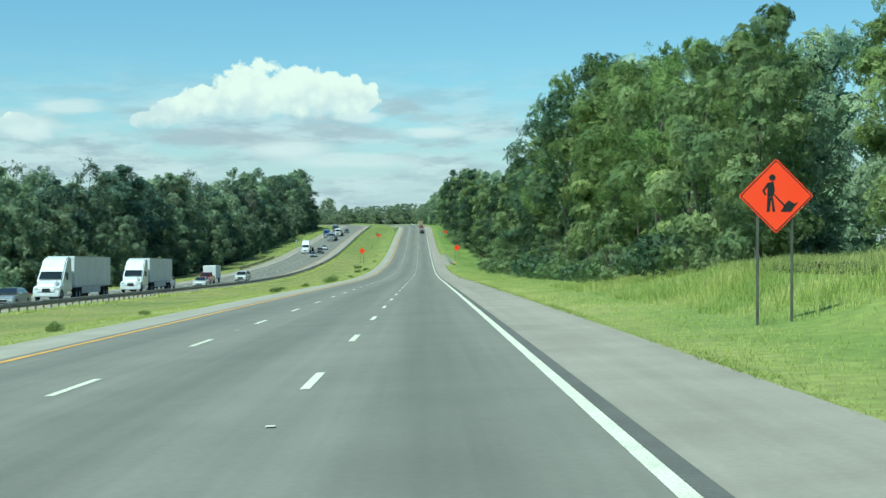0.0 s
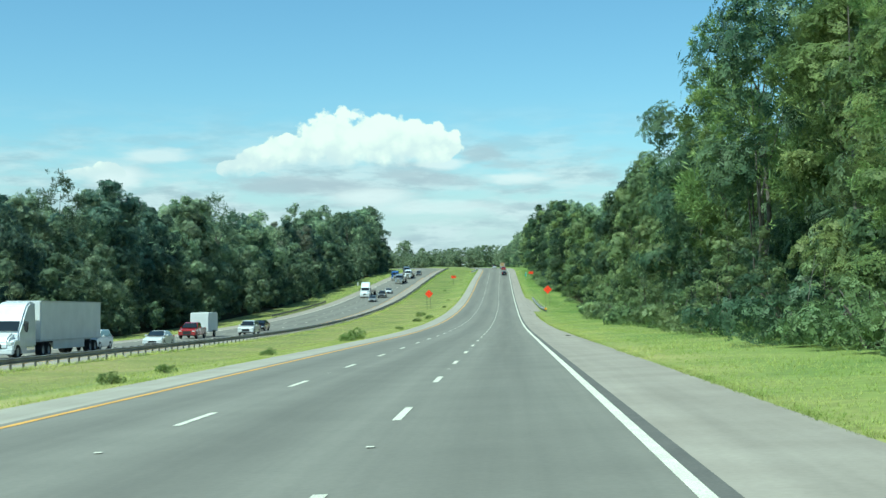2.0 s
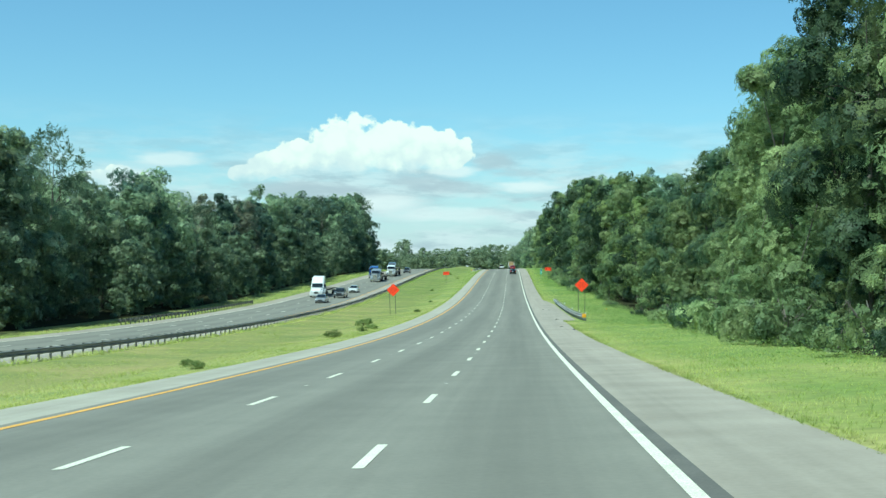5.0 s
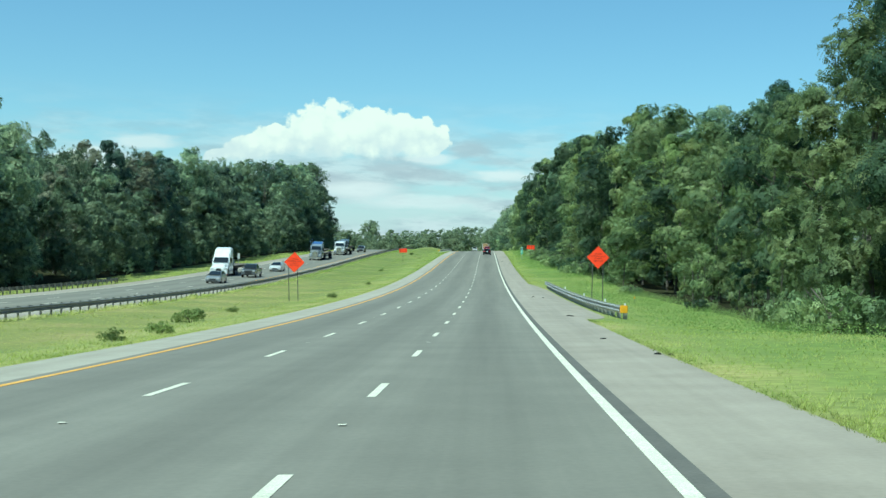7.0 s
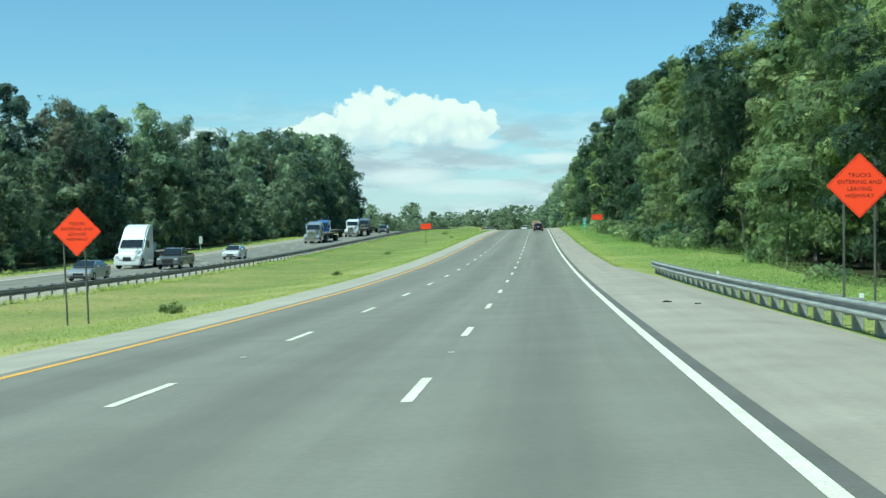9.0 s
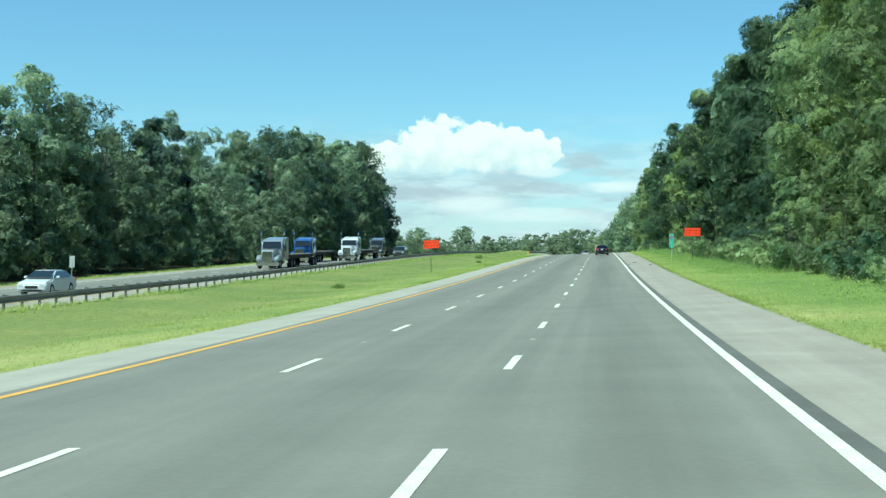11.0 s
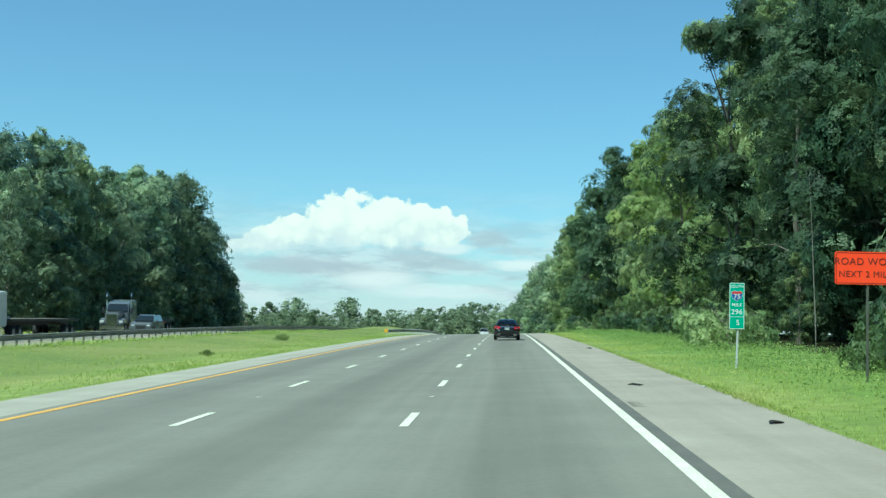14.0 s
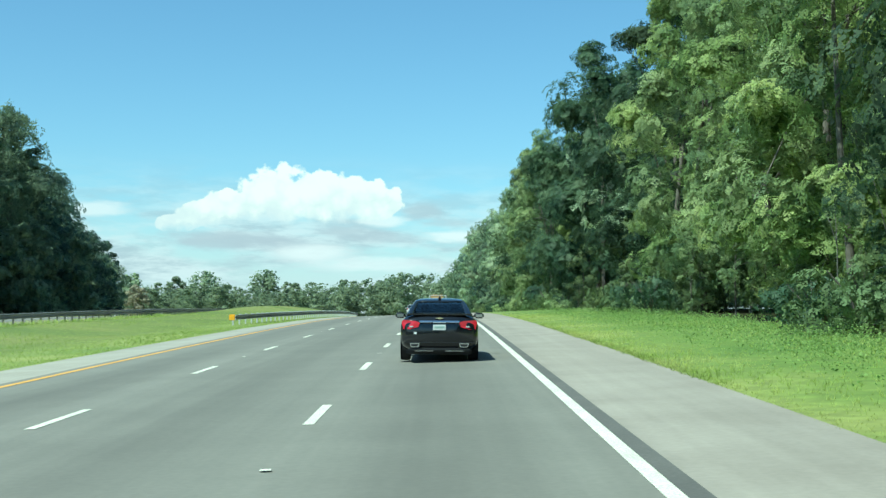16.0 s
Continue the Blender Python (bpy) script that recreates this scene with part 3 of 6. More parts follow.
woodland_floor = sheet("woodland_floor", [s for s in S_ALL if 10 <= s <= 880], [10.5, 11.2, 12, 12.8, 13.6, 14.4, 15.2, 16, 17, 22, 30, 45, 70, 110], SHADE_LITTER, lambda s, u: rise(s, u) + (0.03 if u > foot(s) + 0.4 else -0.3), label="brown leaf litter under the trees, darkened to stand for shade", category="ground")
sheet("woodland_floor", [s for s in S_ALL if 160 <= s <= 940], [-110, -90, -75, -65, -58, -54], SHADE_LITTER, lambda s, u: rise(s, u) + 0.03, label="brown leaf litter under the far wood, darkened to stand for shade", category="ground")


def stripe(name, u, width, material, s0, s1, ds=5.0, dz=0.006):
    n = max(1, int(round((s1 - s0) / ds)))
    verts = []
    for i in range(n + 1):
        s = s0 + (s1 - s0) * i / n
        x, y, z, h = line(s)
        for w in (u - width / 2, u + width / 2):
            verts.append((x + math.cos(h) * w, y + math.sin(h) * w, z + rise(s, w) + dz + 0.012))
    faces = [(2 * i, 2 * i + 1, 2 * i + 3, 2 * i + 2) for i in range(n)]
    me = bpy.data.meshes.new(name)
    me.from_pydata(verts, [], faces)
    me.materials.append(material)
    return new(name, me)


SEAM = mat("dark_asphalt_seam", [(0.1, 0.094, 0.084), (0.13, 0.122, 0.108)], 0.9, 0.9, fine=0.15)
tagged(stripe("pavement_seam", 2.03, 0.21, SEAM, -40, 900, 5.0, 0.003), "dark worn asphalt seam along the edge line", "road", kind="structure")
LANE_A, LANE_B, LANE_Y = -1.79, -5.6, -9.02
tagged(stripe("edge_line", 1.83, 0.17, PAINT, -40, 900), "solid white painted edge line on the asphalt", "road marking", kind="structure")
tagged(stripe("median_line", LANE_Y, 0.19, YELLOW, -40, 900), "solid yellow painted line beside the median", "road marking", kind="structure")
tagged(stripe("edge_line", OU - 5.5, 0.15, PAINT, -40, 900), "solid white painted edge line of the oncoming lanes", "road marking", kind="structure")
tagged(stripe("median_line", OU + 5.5, 0.15, YELLOW, -40, 900), "solid yellow painted line of the oncoming lanes", "road marking", kind="structure")
DASH0 = 20.44
for u, more in ((LANE_A, 0.0), (LANE_B, 0.55)):
    for k in range(-2, 60):
        s = DASH0 + more + 12.19 * k
        ob = stripe("lane_dash", u, 0.15, PAINT, s - 1.52, s + 1.52, 3)
        ob.parent = road
        ob = stripe("reflective_stud", u + 0.03, 0.11, PAINT, s + 6.05, s + 6.17, 3, 0.02) if k % 2 else None
        if ob:
            ob.parent = road
for u in (OU - 1.83, OU + 1.83):
    for k in range(0, 60):
        ob = stripe("lane_dash", u, 0.15, PAINT, 12.19 * k, 12.19 * k + 3.05, 3)
        ob.parent = other_road

# ---- trees ----
def leaves(rng, centres, radii, per, size, up=0.35, loose=0.45, near=0.75, far=1.05, squash=0.78, sides=None):
    """Rhombic leaf sprays over rounded clumps: arrays of corners and faces."""
    n = len(centres)
    d = rng.normal(size=(n * per, 3))
    d[:, 2] += up
    d /= np.linalg.norm(d, axis=1)[:, None]
    c = np.repeat(centres, per, 0) + d * np.repeat(radii, per)[:, None] * rng.uniform(near, far, (n * per, 1)) * np.array([1, 1, squash])
    nrm = d + rng.normal(size=d.shape) * loose
    if sides is not None:
        nrm += np.repeat(sides, per, 0) * 0.8
    nrm /= np.linalg.norm(nrm, axis=1)[:, None]
    a = np.cross(nrm, rng.normal(size=d.shape))
    a /= np.linalg.norm(a, axis=1)[:, None] + 1e-9
    b = np.cross(nrm, a)
    w = rng.uniform(0.6, 1.35, (n * per, 1)) * size
    bend = nrm * w * rng.uniform(-0.3, 0.3, (n * per, 1))
    v = np.stack([c - a * w, c - b * w * 0.7 + bend, c + a * w, c + b * w * 0.7 + bend], 1).reshape(-1, 3)
    return v, np.arange(len(v)).reshape(-1, 4)


def needles(rng, centres, radii, per, wide, sides):
    """Tufts of long needle sprays that stand out from the twig's end, up and outwards."""
    n = len(centres)
    d = rng.normal(size=(n * per, 3)) + np.repeat(sides, per, 0) * 0.9 + np.array([0, 0, 0.45])
    d /= np.linalg.norm(d, axis=1)[:, None]
    r = np.repeat(radii, per)[:, None]
    c = np.repeat(centres, per, 0) + rng.normal(size=d.shape) * r * 0.22
    side = np.cross(d, rng.normal(size=d.shape))
    side /= np.linalg.norm(side, axis=1)[:, None] + 1e-9
    w = rng.uniform(0.7, 1.3, (n * per, 1)) * wide
    tip = c + d * r * rng.uniform(0.65, 1.1, (n * per, 1))
    mid = c * 0.45 + tip * 0.55
    v = np.stack([c, mid - side * w, tip, mid + side * w], 1).reshape(-1, 3)
    return v, np.arange(len(v)).reshape(-1, 4)


def mesh_from(name, v, f, material):
    me = bpy.data.meshes.new(name)
    me.vertices.add(len(v))
    me.vertices.foreach_set("co", v.astype(np.float32).ravel())
    me.loops.add(f.size)
    me.loops.foreach_set("vertex_index", f.astype(np.int32).ravel())
    me.polygons.add(len(f))
    me.polygons.foreach_set("loop_start", np.arange(0, f.size, f.shape[1], dtype=np.int32))
    me.update(calc_edges=True)
    me.materials.append(material)
    return me


def limb(bm, points, radii, sides=7):
    """A tapered, bent round limb."""
    rings = []
    for i, (p, r) in enumerate(zip(points, radii)):
        d = (points[min(i + 1, len(points) - 1)] - points[max(i - 1, 0)]).normalized()
        q = d.to_track_quat("Z", "Y")
        rings.append([bm.verts.new(p + q @ Vector((math.cos(2 * math.pi * k / sides) * r, math.sin(2 * math.pi * k / sides) * r, 0))) for k in range(sides)])
    for a, b in zip(rings, rings[1:]):
        for k in range(sides):
            bm.faces.new((a[k], a[(k + 1) % sides], b[(k + 1) % sides], b[k]))


SHAPES = {"pine": (0.3, 0.95, 0.2, 0.6, 0.6), "draped": (0.04, 0.94, 0.17, 0.3, 0.9), "round": (0.1, 0.9, 0.27, 0.55, 0.52), "tall": (0.06, 0.93, 0.215, 0.42, 0.66)}


def crown(rng, kind, height, boughs, each, per, size, inner):
    """Leaf sprays of a whole crown: rounded boughs built of clumps, with shaded gaps between them, about a dense inner mass."""
    lo, hi, wide, mid, span = SHAPES[kind]
    cs, rs, ds, bc, br = [], [], [], [], []
    flat = {"pine": 0.6, "draped": 1.35}.get(kind, 0.8)
    for i in range(boughs):
        z = lo + (hi - lo) * (i + rng.uniform(0.25, 0.75)) / boughs
        a = i * 2.4 + rng.uniform(-0.5, 0.5)
        prof = wide * math.sqrt(max(0.08, 1 - ((z - mid) / span) ** 2)) * height
        rb = min(3.3, max(1.3, prof * rng.uniform(0.5, 0.8))) * (0.8 if kind == "pine" else 1.0)
        q = max(0.0, prof * rng.uniform(0.7, 1.1 if z < 0.6 else 0.9) - rb * 0.55)
        if i == boughs - 1:
            q, rb = 0.3, max(rb, 1.7)
        centre = np.array([math.cos(a) * q, math.sin(a) * q, z * height - rb * 0.25])
        bc.append(centre)
        br.append(rb)
        out = np.array([math.cos(a), math.sin(a), 0.5])
        for k in range(each):
            d = rng.normal(size=3) * 0.8 + out
            d /= np.linalg.norm(d)
            cs.append(centre + d * rb * rng.uniform(0.5, 0.82) * np.array([1, 1, flat]))
            rs.append(rb * rng.uniform(0.3, 0.46) * (8 / max(each, 6)) ** 0.5)
            ds.append(d)
    cs, bc, br = np.array(cs), np.array(bc), np.array(br)
    cs[:, 2] = np.clip(cs[:, 2], 0.5, height)
    if kind == "pine":
        spread = rng.normal(size=(len(cs) * 4, 3)) * 0.5 * np.repeat(rs, 4)[:, None]
        v1, f1 = needles(rng, np.repeat(cs, 4, 0) + spread, np.repeat(rs, 4) * rng.uniform(0.4, 0.6, len(cs) * 4), per, size * 0.085, np.repeat(ds, 4, 0))
    else:
        v1, f1 = leaves(rng, cs, np.array(rs), per, size, sides=np.array(ds))
    # the inside of the boughs, and the dense heart of the crown
    zs = np.linspace(lo + 0.06, hi - 0.1, boughs)
    heart = np.stack([rng.normal(size=boughs) * 0.5, rng.normal(size=boughs) * 0.5, zs * height], 1)
    hr = wide * np.sqrt(np.maximum(0.08, 1 - ((zs - mid) / span) ** 2)) * height * 0.5
    if kind == "pine":
        knots = np.repeat(bc, 10, 0) + rng.normal(size=(len(bc) * 10, 3)) * 0.38 * np.repeat(br, 10)[:, None]
        v2, f2 = needles(rng, knots, np.repeat(br, 10) * 0.3, inner, size * 0.1, np.zeros((len(knots), 3)))
    else:
        v2, f2 = leaves(rng, np.concatenate([bc, heart]), np.concatenate([br * 0.66, hr]), inner, size * 1.4, 0.3, 0.6, 0.2, 0.95, flat)
    v = np.concatenate([v1, v2])
    v[:, 2] = np.maximum(v[:, 2], 0.05)
    return v, np.concatenate([f1, f2 + len(v1)]), cs


def tree_meshes(seed, kind, boughs, each, per, size, inner):
    rng = np.random.default_rng(seed)
    height = 20.0
    v, f, c = crown(rng, kind, height, boughs, each, per, size, inner)
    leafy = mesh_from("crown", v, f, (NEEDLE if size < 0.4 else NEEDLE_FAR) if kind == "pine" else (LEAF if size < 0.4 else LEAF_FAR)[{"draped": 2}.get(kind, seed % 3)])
    bm = bmesh.new()
    lean = Vector((rng.uniform(-0.6, 0.6), rng.uniform(-0.6, 0.6), 0))
    pts = [Vector((0, 0, -0.4)), Vector((0, 0, 0.5)), lean * 0.3 + Vector((0, 0, 6)), lean * 0.7 + Vector((0, 0, 12)), lean * 1.6 + Vector((0, 0, 15.5))]
    for p in pts[2:]:
        p.x, p.y = p.x + rng.uniform(-0.5, 0.5), p.y + rng.uniform(-0.5, 0.5)
    limb(bm, pts, [0.24, 0.18, 0.12, 0.07, 0.02], 8)
    for i in range(5):
        t = rng.uniform(0.25, 0.85)
        base = lean * t + Vector((0, 0, 15 * t))
        tip = Vector(c[rng.integers(len(c))])
        tip.z = max(tip.z, base.z + 0.5) if kind != "draped" else tip.z
        tip = base.lerp(tip, 0.85)
        limb(bm, [base, base.lerp(tip, 0.5) + Vector((0, 0, 0.4)), tip], [0.07, 0.045, 0.015], 5)
    me = bpy.data.meshes.new("trunk")
    bm.to_mesh(me)
    bm.free()
    me.materials.append(BARK)
    return me, leafy


def plant_tree(protos, kind, s, u, height, rng, label, group, name="tree"):
    trunk, leafy = protos[kind][rng.randrange(len(protos[kind]))]
    k = height / 20.0
    ob = thing(name, stand(s, u, rng.uniform(0, 360)) @ Matrix.Diagonal((k * rng.uniform(0.9, 1.15), k * rng.uniform(0.9, 1.15), k, 1)), label, name, group)
    for nm, me in (("trunk", trunk), ("crown", leafy)):
        o = new(nm, me)
        o.parent = ob
    return ob


KINDS = ("tall", "round", "draped", "pine")
NEAR = {k: [tree_meshes(10 * i + j, k, 12, 8, 42, 0.33, 20) for j in range(3 if k == "tall" else 2)] for i, k in enumerate(KINDS)}
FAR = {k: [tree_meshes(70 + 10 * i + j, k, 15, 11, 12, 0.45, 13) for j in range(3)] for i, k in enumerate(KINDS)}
FAR["mossy"] = [tree_meshes(95 + j, "draped", 15, 11, 12, 0.45, 8) for j in range(2)]
for _, crown_mesh in FAR["mossy"]:
    crown_mesh.materials[0] = LEAF_MOSS
# trees in the darkest leaf shade, to colour in the wood's shadowed hollows
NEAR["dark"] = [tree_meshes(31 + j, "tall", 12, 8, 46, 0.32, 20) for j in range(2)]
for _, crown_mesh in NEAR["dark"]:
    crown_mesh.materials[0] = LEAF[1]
# trees whose leaf colour carries the sunlit look
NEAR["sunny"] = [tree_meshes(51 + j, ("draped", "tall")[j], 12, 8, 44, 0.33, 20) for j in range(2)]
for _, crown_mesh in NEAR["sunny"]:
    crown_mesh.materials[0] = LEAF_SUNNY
SAPLING = {k: [tree_meshes(230 + 10 * i + j, k, 7, 7, 30, 0.39, 10) for j in range(2)] for i, k in enumerate(("tall", "round", "draped"))}
LABELS = {"sunny": "leafy tree at the wood's edge, sunlit yellow-green put into its leaf colour", "mossy": "grey-green tree hung with pale moss beyond the oncoming lanes", "dark": "tall tree standing back, its shade put in by dark leaf colour", "tall": "tall broadleaf tree in full green leaf at the wood's edge", "round": "round-headed dark green oak at the wood's edge",
          "draped": "slender tree draped in pale green hanging vines", "pine": "tall pine with tufted dark green needle boughs"}
# height of the wood along the road
RIGHT_TOP = np.array([(20, 13.1), (50, 12.1), (65, 13.5), (80, 16.2), (95, 17.4), (110, 17.3), (125, 15.8), (140, 22.2), (155, 27.4), (170, 20.3), (185, 17.6), (200, 13.7), (215, 18.7), (245, 17.2), (260, 21.3), (275, 16.8), (305, 20.9), (320, 15.6), (335, 13.3), (365, 16.9), (380, 15.4), (395, 21.9), (410, 22), (440, 16.7), (455, 17.4), (470, 23.7), (485, 21.2), (500, 25.6), (530, 28.8), (545, 24.9), (560, 27.5), (575, 26.3), (590, 21.9), (605, 20.3), (620, 24.2), (635, 24.1), (665, 21.8), (680, 29.9), (695, 23.6), (710, 24.4), (725, 23.2), (740, 18.8), (755, 18.3), (770, 26.5), (785, 23.5), (800, 18.3), (815, 22.4), (905, 17.1)])
LEFT_TOP = np.array([(140, 16.9), (185, 17.6), (200, 19.3), (215, 18.5), (245, 21.1), (260, 18.7), (275, 24), (290, 23), (305, 20.5), (320, 20.9), (335, 28.1), (350, 19.7), (365, 22.6), (380, 18.1), (395, 24.2), (410, 21.9), (425, 17.4), (440, 16.7), (455, 18.6), (470, 23.4), (485, 18.7), (500, 23.8), (515, 25.5), (530, 18.2), (545, 16.2), (560, 24.5), (575, 15.9), (590, 9.8), (620, 14.8), (650, 31.7), (665, 29.5), (680, 23.6), (695, 20.5), (700, 29), (742, 33), (758, 31.5), (772, 27), (787, 24), (815, 20.5), (835, 21.5), (860, 19), (885, 14)])
wood = random.Random(4)


def left_wood(s):
    """Offset of the far wood's edge; past the crest it draws away from the road."""
    return -63.0 - 3.0 * smooth((s - 680) / 30) - 0.115 * max(0.0, s - 740) + swing(s)


def hollow(s):
    """Bays in the wood's edge, no bush in front; dark leaf colour shades them."""
    return 638 < s < 668 or 513 < s < 534


s = 26.0
while s < 760:
    top = np.interp(s, RIGHT_TOP[:, 0], RIGHT_TOP[:, 1])
    if s < 150:
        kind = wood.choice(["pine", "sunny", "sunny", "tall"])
    elif s < 180:
        kind = wood.choice(["tall", "tall", "round", "pine"])
    elif s < 265:
        kind = wood.choice(["tall", "draped", "tall"])
    elif s > 500:
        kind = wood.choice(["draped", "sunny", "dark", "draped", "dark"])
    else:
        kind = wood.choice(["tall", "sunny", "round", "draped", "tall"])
    u = foot(s) + 5.0 + 4.4 * noise.noise((s * 0.1, 0.5, 9.0)) + wood.uniform(-1.2, 1.2)  + (4 if s < 60 else 0)
    # shadowed stretches of the wood, given by dark-leaved trees
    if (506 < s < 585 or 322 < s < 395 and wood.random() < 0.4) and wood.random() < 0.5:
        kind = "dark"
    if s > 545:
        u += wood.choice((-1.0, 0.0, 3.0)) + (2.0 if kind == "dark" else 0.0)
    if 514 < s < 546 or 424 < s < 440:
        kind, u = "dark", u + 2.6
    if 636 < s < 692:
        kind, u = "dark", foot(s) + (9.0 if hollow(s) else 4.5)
    elif 698 < s < 735:
        kind, u = wood.choice(["draped", "tall"]), foot(s) + wood.uniform(1.5, 3.0)
    plant_tree(NEAR, kind, s, u, top * wood.uniform(0.86, 1.04), wood, LABELS[kind], "trees along the right verge")
    s += wood.uniform(4.6, 7.2) * (0.82 if s < 150 else 1.0)
while s < 890:
    top = np.interp(s, RIGHT_TOP[:, 0], RIGHT_TOP[:, 1])
    kind = wood.choice(["tall", "round", "tall"])
    plant_tree(FAR, kind, s, wood.uniform(14.2, 17.0), top * wood.uniform(0.86, 1.02), wood, LABELS[kind], "trees along the right verge")
    s += wood.uniform(6.0, 8.0)
wood = random.Random(14)
s = 175.0
while s < 885:
    top = np.interp(s, LEFT_TOP[:, 0], LEFT_TOP[:, 1])
    kind = wood.choice(["tall", "tall", "round", "pine" if s > 600 else "tall"])
    part_of = wood.uniform(0.86, 1.04)
    if s < 640 and wood.random() < 0.12:
        kind, part_of = "pine", wood.uniform(1.06, 1.14)
    elif 395 < s < 570 and wood.random() < 0.3 or s < 395 and wood.random() < 0.1:
        kind = "mossy"
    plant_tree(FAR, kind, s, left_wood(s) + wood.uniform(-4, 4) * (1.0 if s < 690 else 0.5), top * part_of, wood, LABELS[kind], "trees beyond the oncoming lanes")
    s += wood.uniform(4.2, 6.6)
wood = random.Random(24)
s = 96.0
while s < 700:
    kind = wood.choice(["tall", "round", "draped"])
    if hollow(s) or 505 < s < 556 and wood.random() < 0.55 or 318 < s < 395 and wood.random() < 0.75:
        s += 3.0
        continue
    plant_tree(SAPLING, kind, s, foot(s) + wood.uniform(1.0, 3.2), wood.uniform(3.2, 8.0), wood, "bushy young tree leaning out before the roadside wood", "saplings along the right verge", "sapling")
    s += wood.uniform(3.5, 8.5) * (1.0 if s < 500 else 1.3)


def woodland(name, rows, label, detail=(8, 3, 10, 0.75, 9)):
    """The depth of a wood as one object: many rough crowns behind the edge."""
    rng = np.random.default_rng(8)
    vs, fs, n = [], [], 0
    for s, u, h in rows:
        v, f, _ = crown(rng, ("tall", "round", "tall")[int(rng.integers(3))], 20.0, *detail)
        a = rng.uniform(0, 6.28)
        k = h / 20.0
        ca, sa = math.cos(a) * k, math.sin(a) * k
        p = at(s, u)
        v = np.stack([v[:, 0] * ca - v[:, 1] * sa + p.x, v[:, 0] * sa + v[:, 1] * ca + p.y, v[:, 2] * k + p.z], 1)
        vs.append(v)
        fs.append(f + n)
        n += len(v)
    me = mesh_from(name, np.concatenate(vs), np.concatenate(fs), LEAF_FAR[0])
    return tagged(new(name, me), label, "woodland", kind="stuff")


wood = random.Random(34)
rows = []
for k in range(150):
    s = 22 + 5.6 * k
    rows.append((s, foot(s) + wood.uniform(9.0, 12.5), np.interp(s, RIGHT_TOP[:, 0], RIGHT_TOP[:, 1]) * wood.uniform(0.85, 1.05)))
    if k % 2:
        rows.append((s, wood.uniform(27, 33), np.interp(s, RIGHT_TOP[:, 0], RIGHT_TOP[:, 1]) * wood.uniform(0.85, 1.1)))
woodland("woodland", rows, "dense mixed green wood behind the roadside trees")
rows = [(18 + 2.3 * k, foot(18 + 2.3 * k) + (wood.uniform(5.5, 10.0) if k % 3 else wood.uniform(14.0, 20.0)), wood.uniform(3.0, 6.5)) for k in range(300)]
rows = [q for q in rows if not (hollow(q[0]) and q[1] < foot(q[0]) + 10.5)]
rows += [(565 + 1.6 * k, foot(565 + 1.6 * k) + wood.uniform(8.0, 13.0), wood.uniform(3.0, 6.0)) for k in range(56)]
rows += [(575 + 1.5 * k, foot(575 + 1.5 * k) + wood.uniform(14.0, 30.0), wood.uniform(3.5, 7.0)) for k in range(80)]
woodland("undergrowth", rows, "dark green undergrowth inside the roadside wood", (6, 3, 9, 0.75, 7))
rows = []
for k in range(126):
    s = 170 + 5.9 * k
    if s < 875:
        rows.append((s, left_wood(s) - wood.uniform(7, 15), np.interp(s, LEFT_TOP[:, 0], LEFT_TOP[:, 1]) * wood.uniform(0.8, 1.0)))
        if k % 2 and s < 760:
            rows.append((s, left_wood(s) - wood.uniform(21, 32), np.interp(s, LEFT_TOP[:, 0], LEFT_TOP[:, 1]) * wood.uniform(0.9, 1.1)))
woodland("woodland", rows, "dense mixed green wood beyond the oncoming lanes")
wood = random.Random(44)
rows, s = [], 178.0
while s < 800:
    rows.append((s, left_wood(s) + wood.uniform(4.5, 9.2), wood.uniform(5.0, 15.0)))
    s += wood.uniform(3.0, 5.6)
woodland("young_woodland", rows, "young leafy trees crowding before the far wood", (8, 7, 16, 0.6, 10))


def far_woodland(name, spots, label):
    """A wood so far off that only its broken skyline shows: x, y, base, height of each crown."""
    rng = np.random.default_rng(18)
    vs, fs, n = [], [], 0
    for x, y, z, h in spots:
        v, f, _ = crown(rng, ("tall", "round", "tall")[int(rng.integers(3))], 20.0, 9, 3, 13, 0.45, 8)
        k = h / 20.0
        w = k * rng.uniform(0.9, 1.7)
        v = np.stack([v[:, 0] * w + x, v[:, 1] * w + y, v[:, 2] * k + z], 1)
        vs.append(v)
        fs.append(f + n)
        n += len(v)
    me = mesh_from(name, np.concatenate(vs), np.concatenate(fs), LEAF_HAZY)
    return tagged(new(name, me), label, "woodland", kind="stuff")


wood = random.Random(54)
spots = []
for k in range(520):
    x = wood.uniform(-420, 60) if k < 300 else wood.uniform(-150, 30)
    far = np.interp(x, [-420, -230, -140, -70, 0, 60], [1130, 1120, 1100, 1060, 960, 900])
    top = np.interp(x, [-420, -230, -150, -90, -45, 0, 60], [22, 20, 18, 16, 17.5, 20, 24])
    spots.append((x, far + wood.uniform(-25, 45), 0.5, (top - 1.0) * (wood.uniform(0.72, 1.02) if k % 2 else wood.uniform(0.5, 0.8))))
far_woodland("woodland", spots, "distant low wood closing the view beyond the crest")
DISTANT = {k: tree_meshes(140 + i, k, 15, 5, 24, 0.45, 16) for i, k in enumerate(("tall", "round"))}
# lone distant trees wear the leaf colour with haze in it
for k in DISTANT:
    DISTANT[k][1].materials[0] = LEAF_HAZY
trunk, leafy = tree_meshes(150, "round", 15, 5, 24, 0.45, 12)
leafy.materials[0] = LEAF_DRY
DISTANT["dry"] = (trunk, leafy)
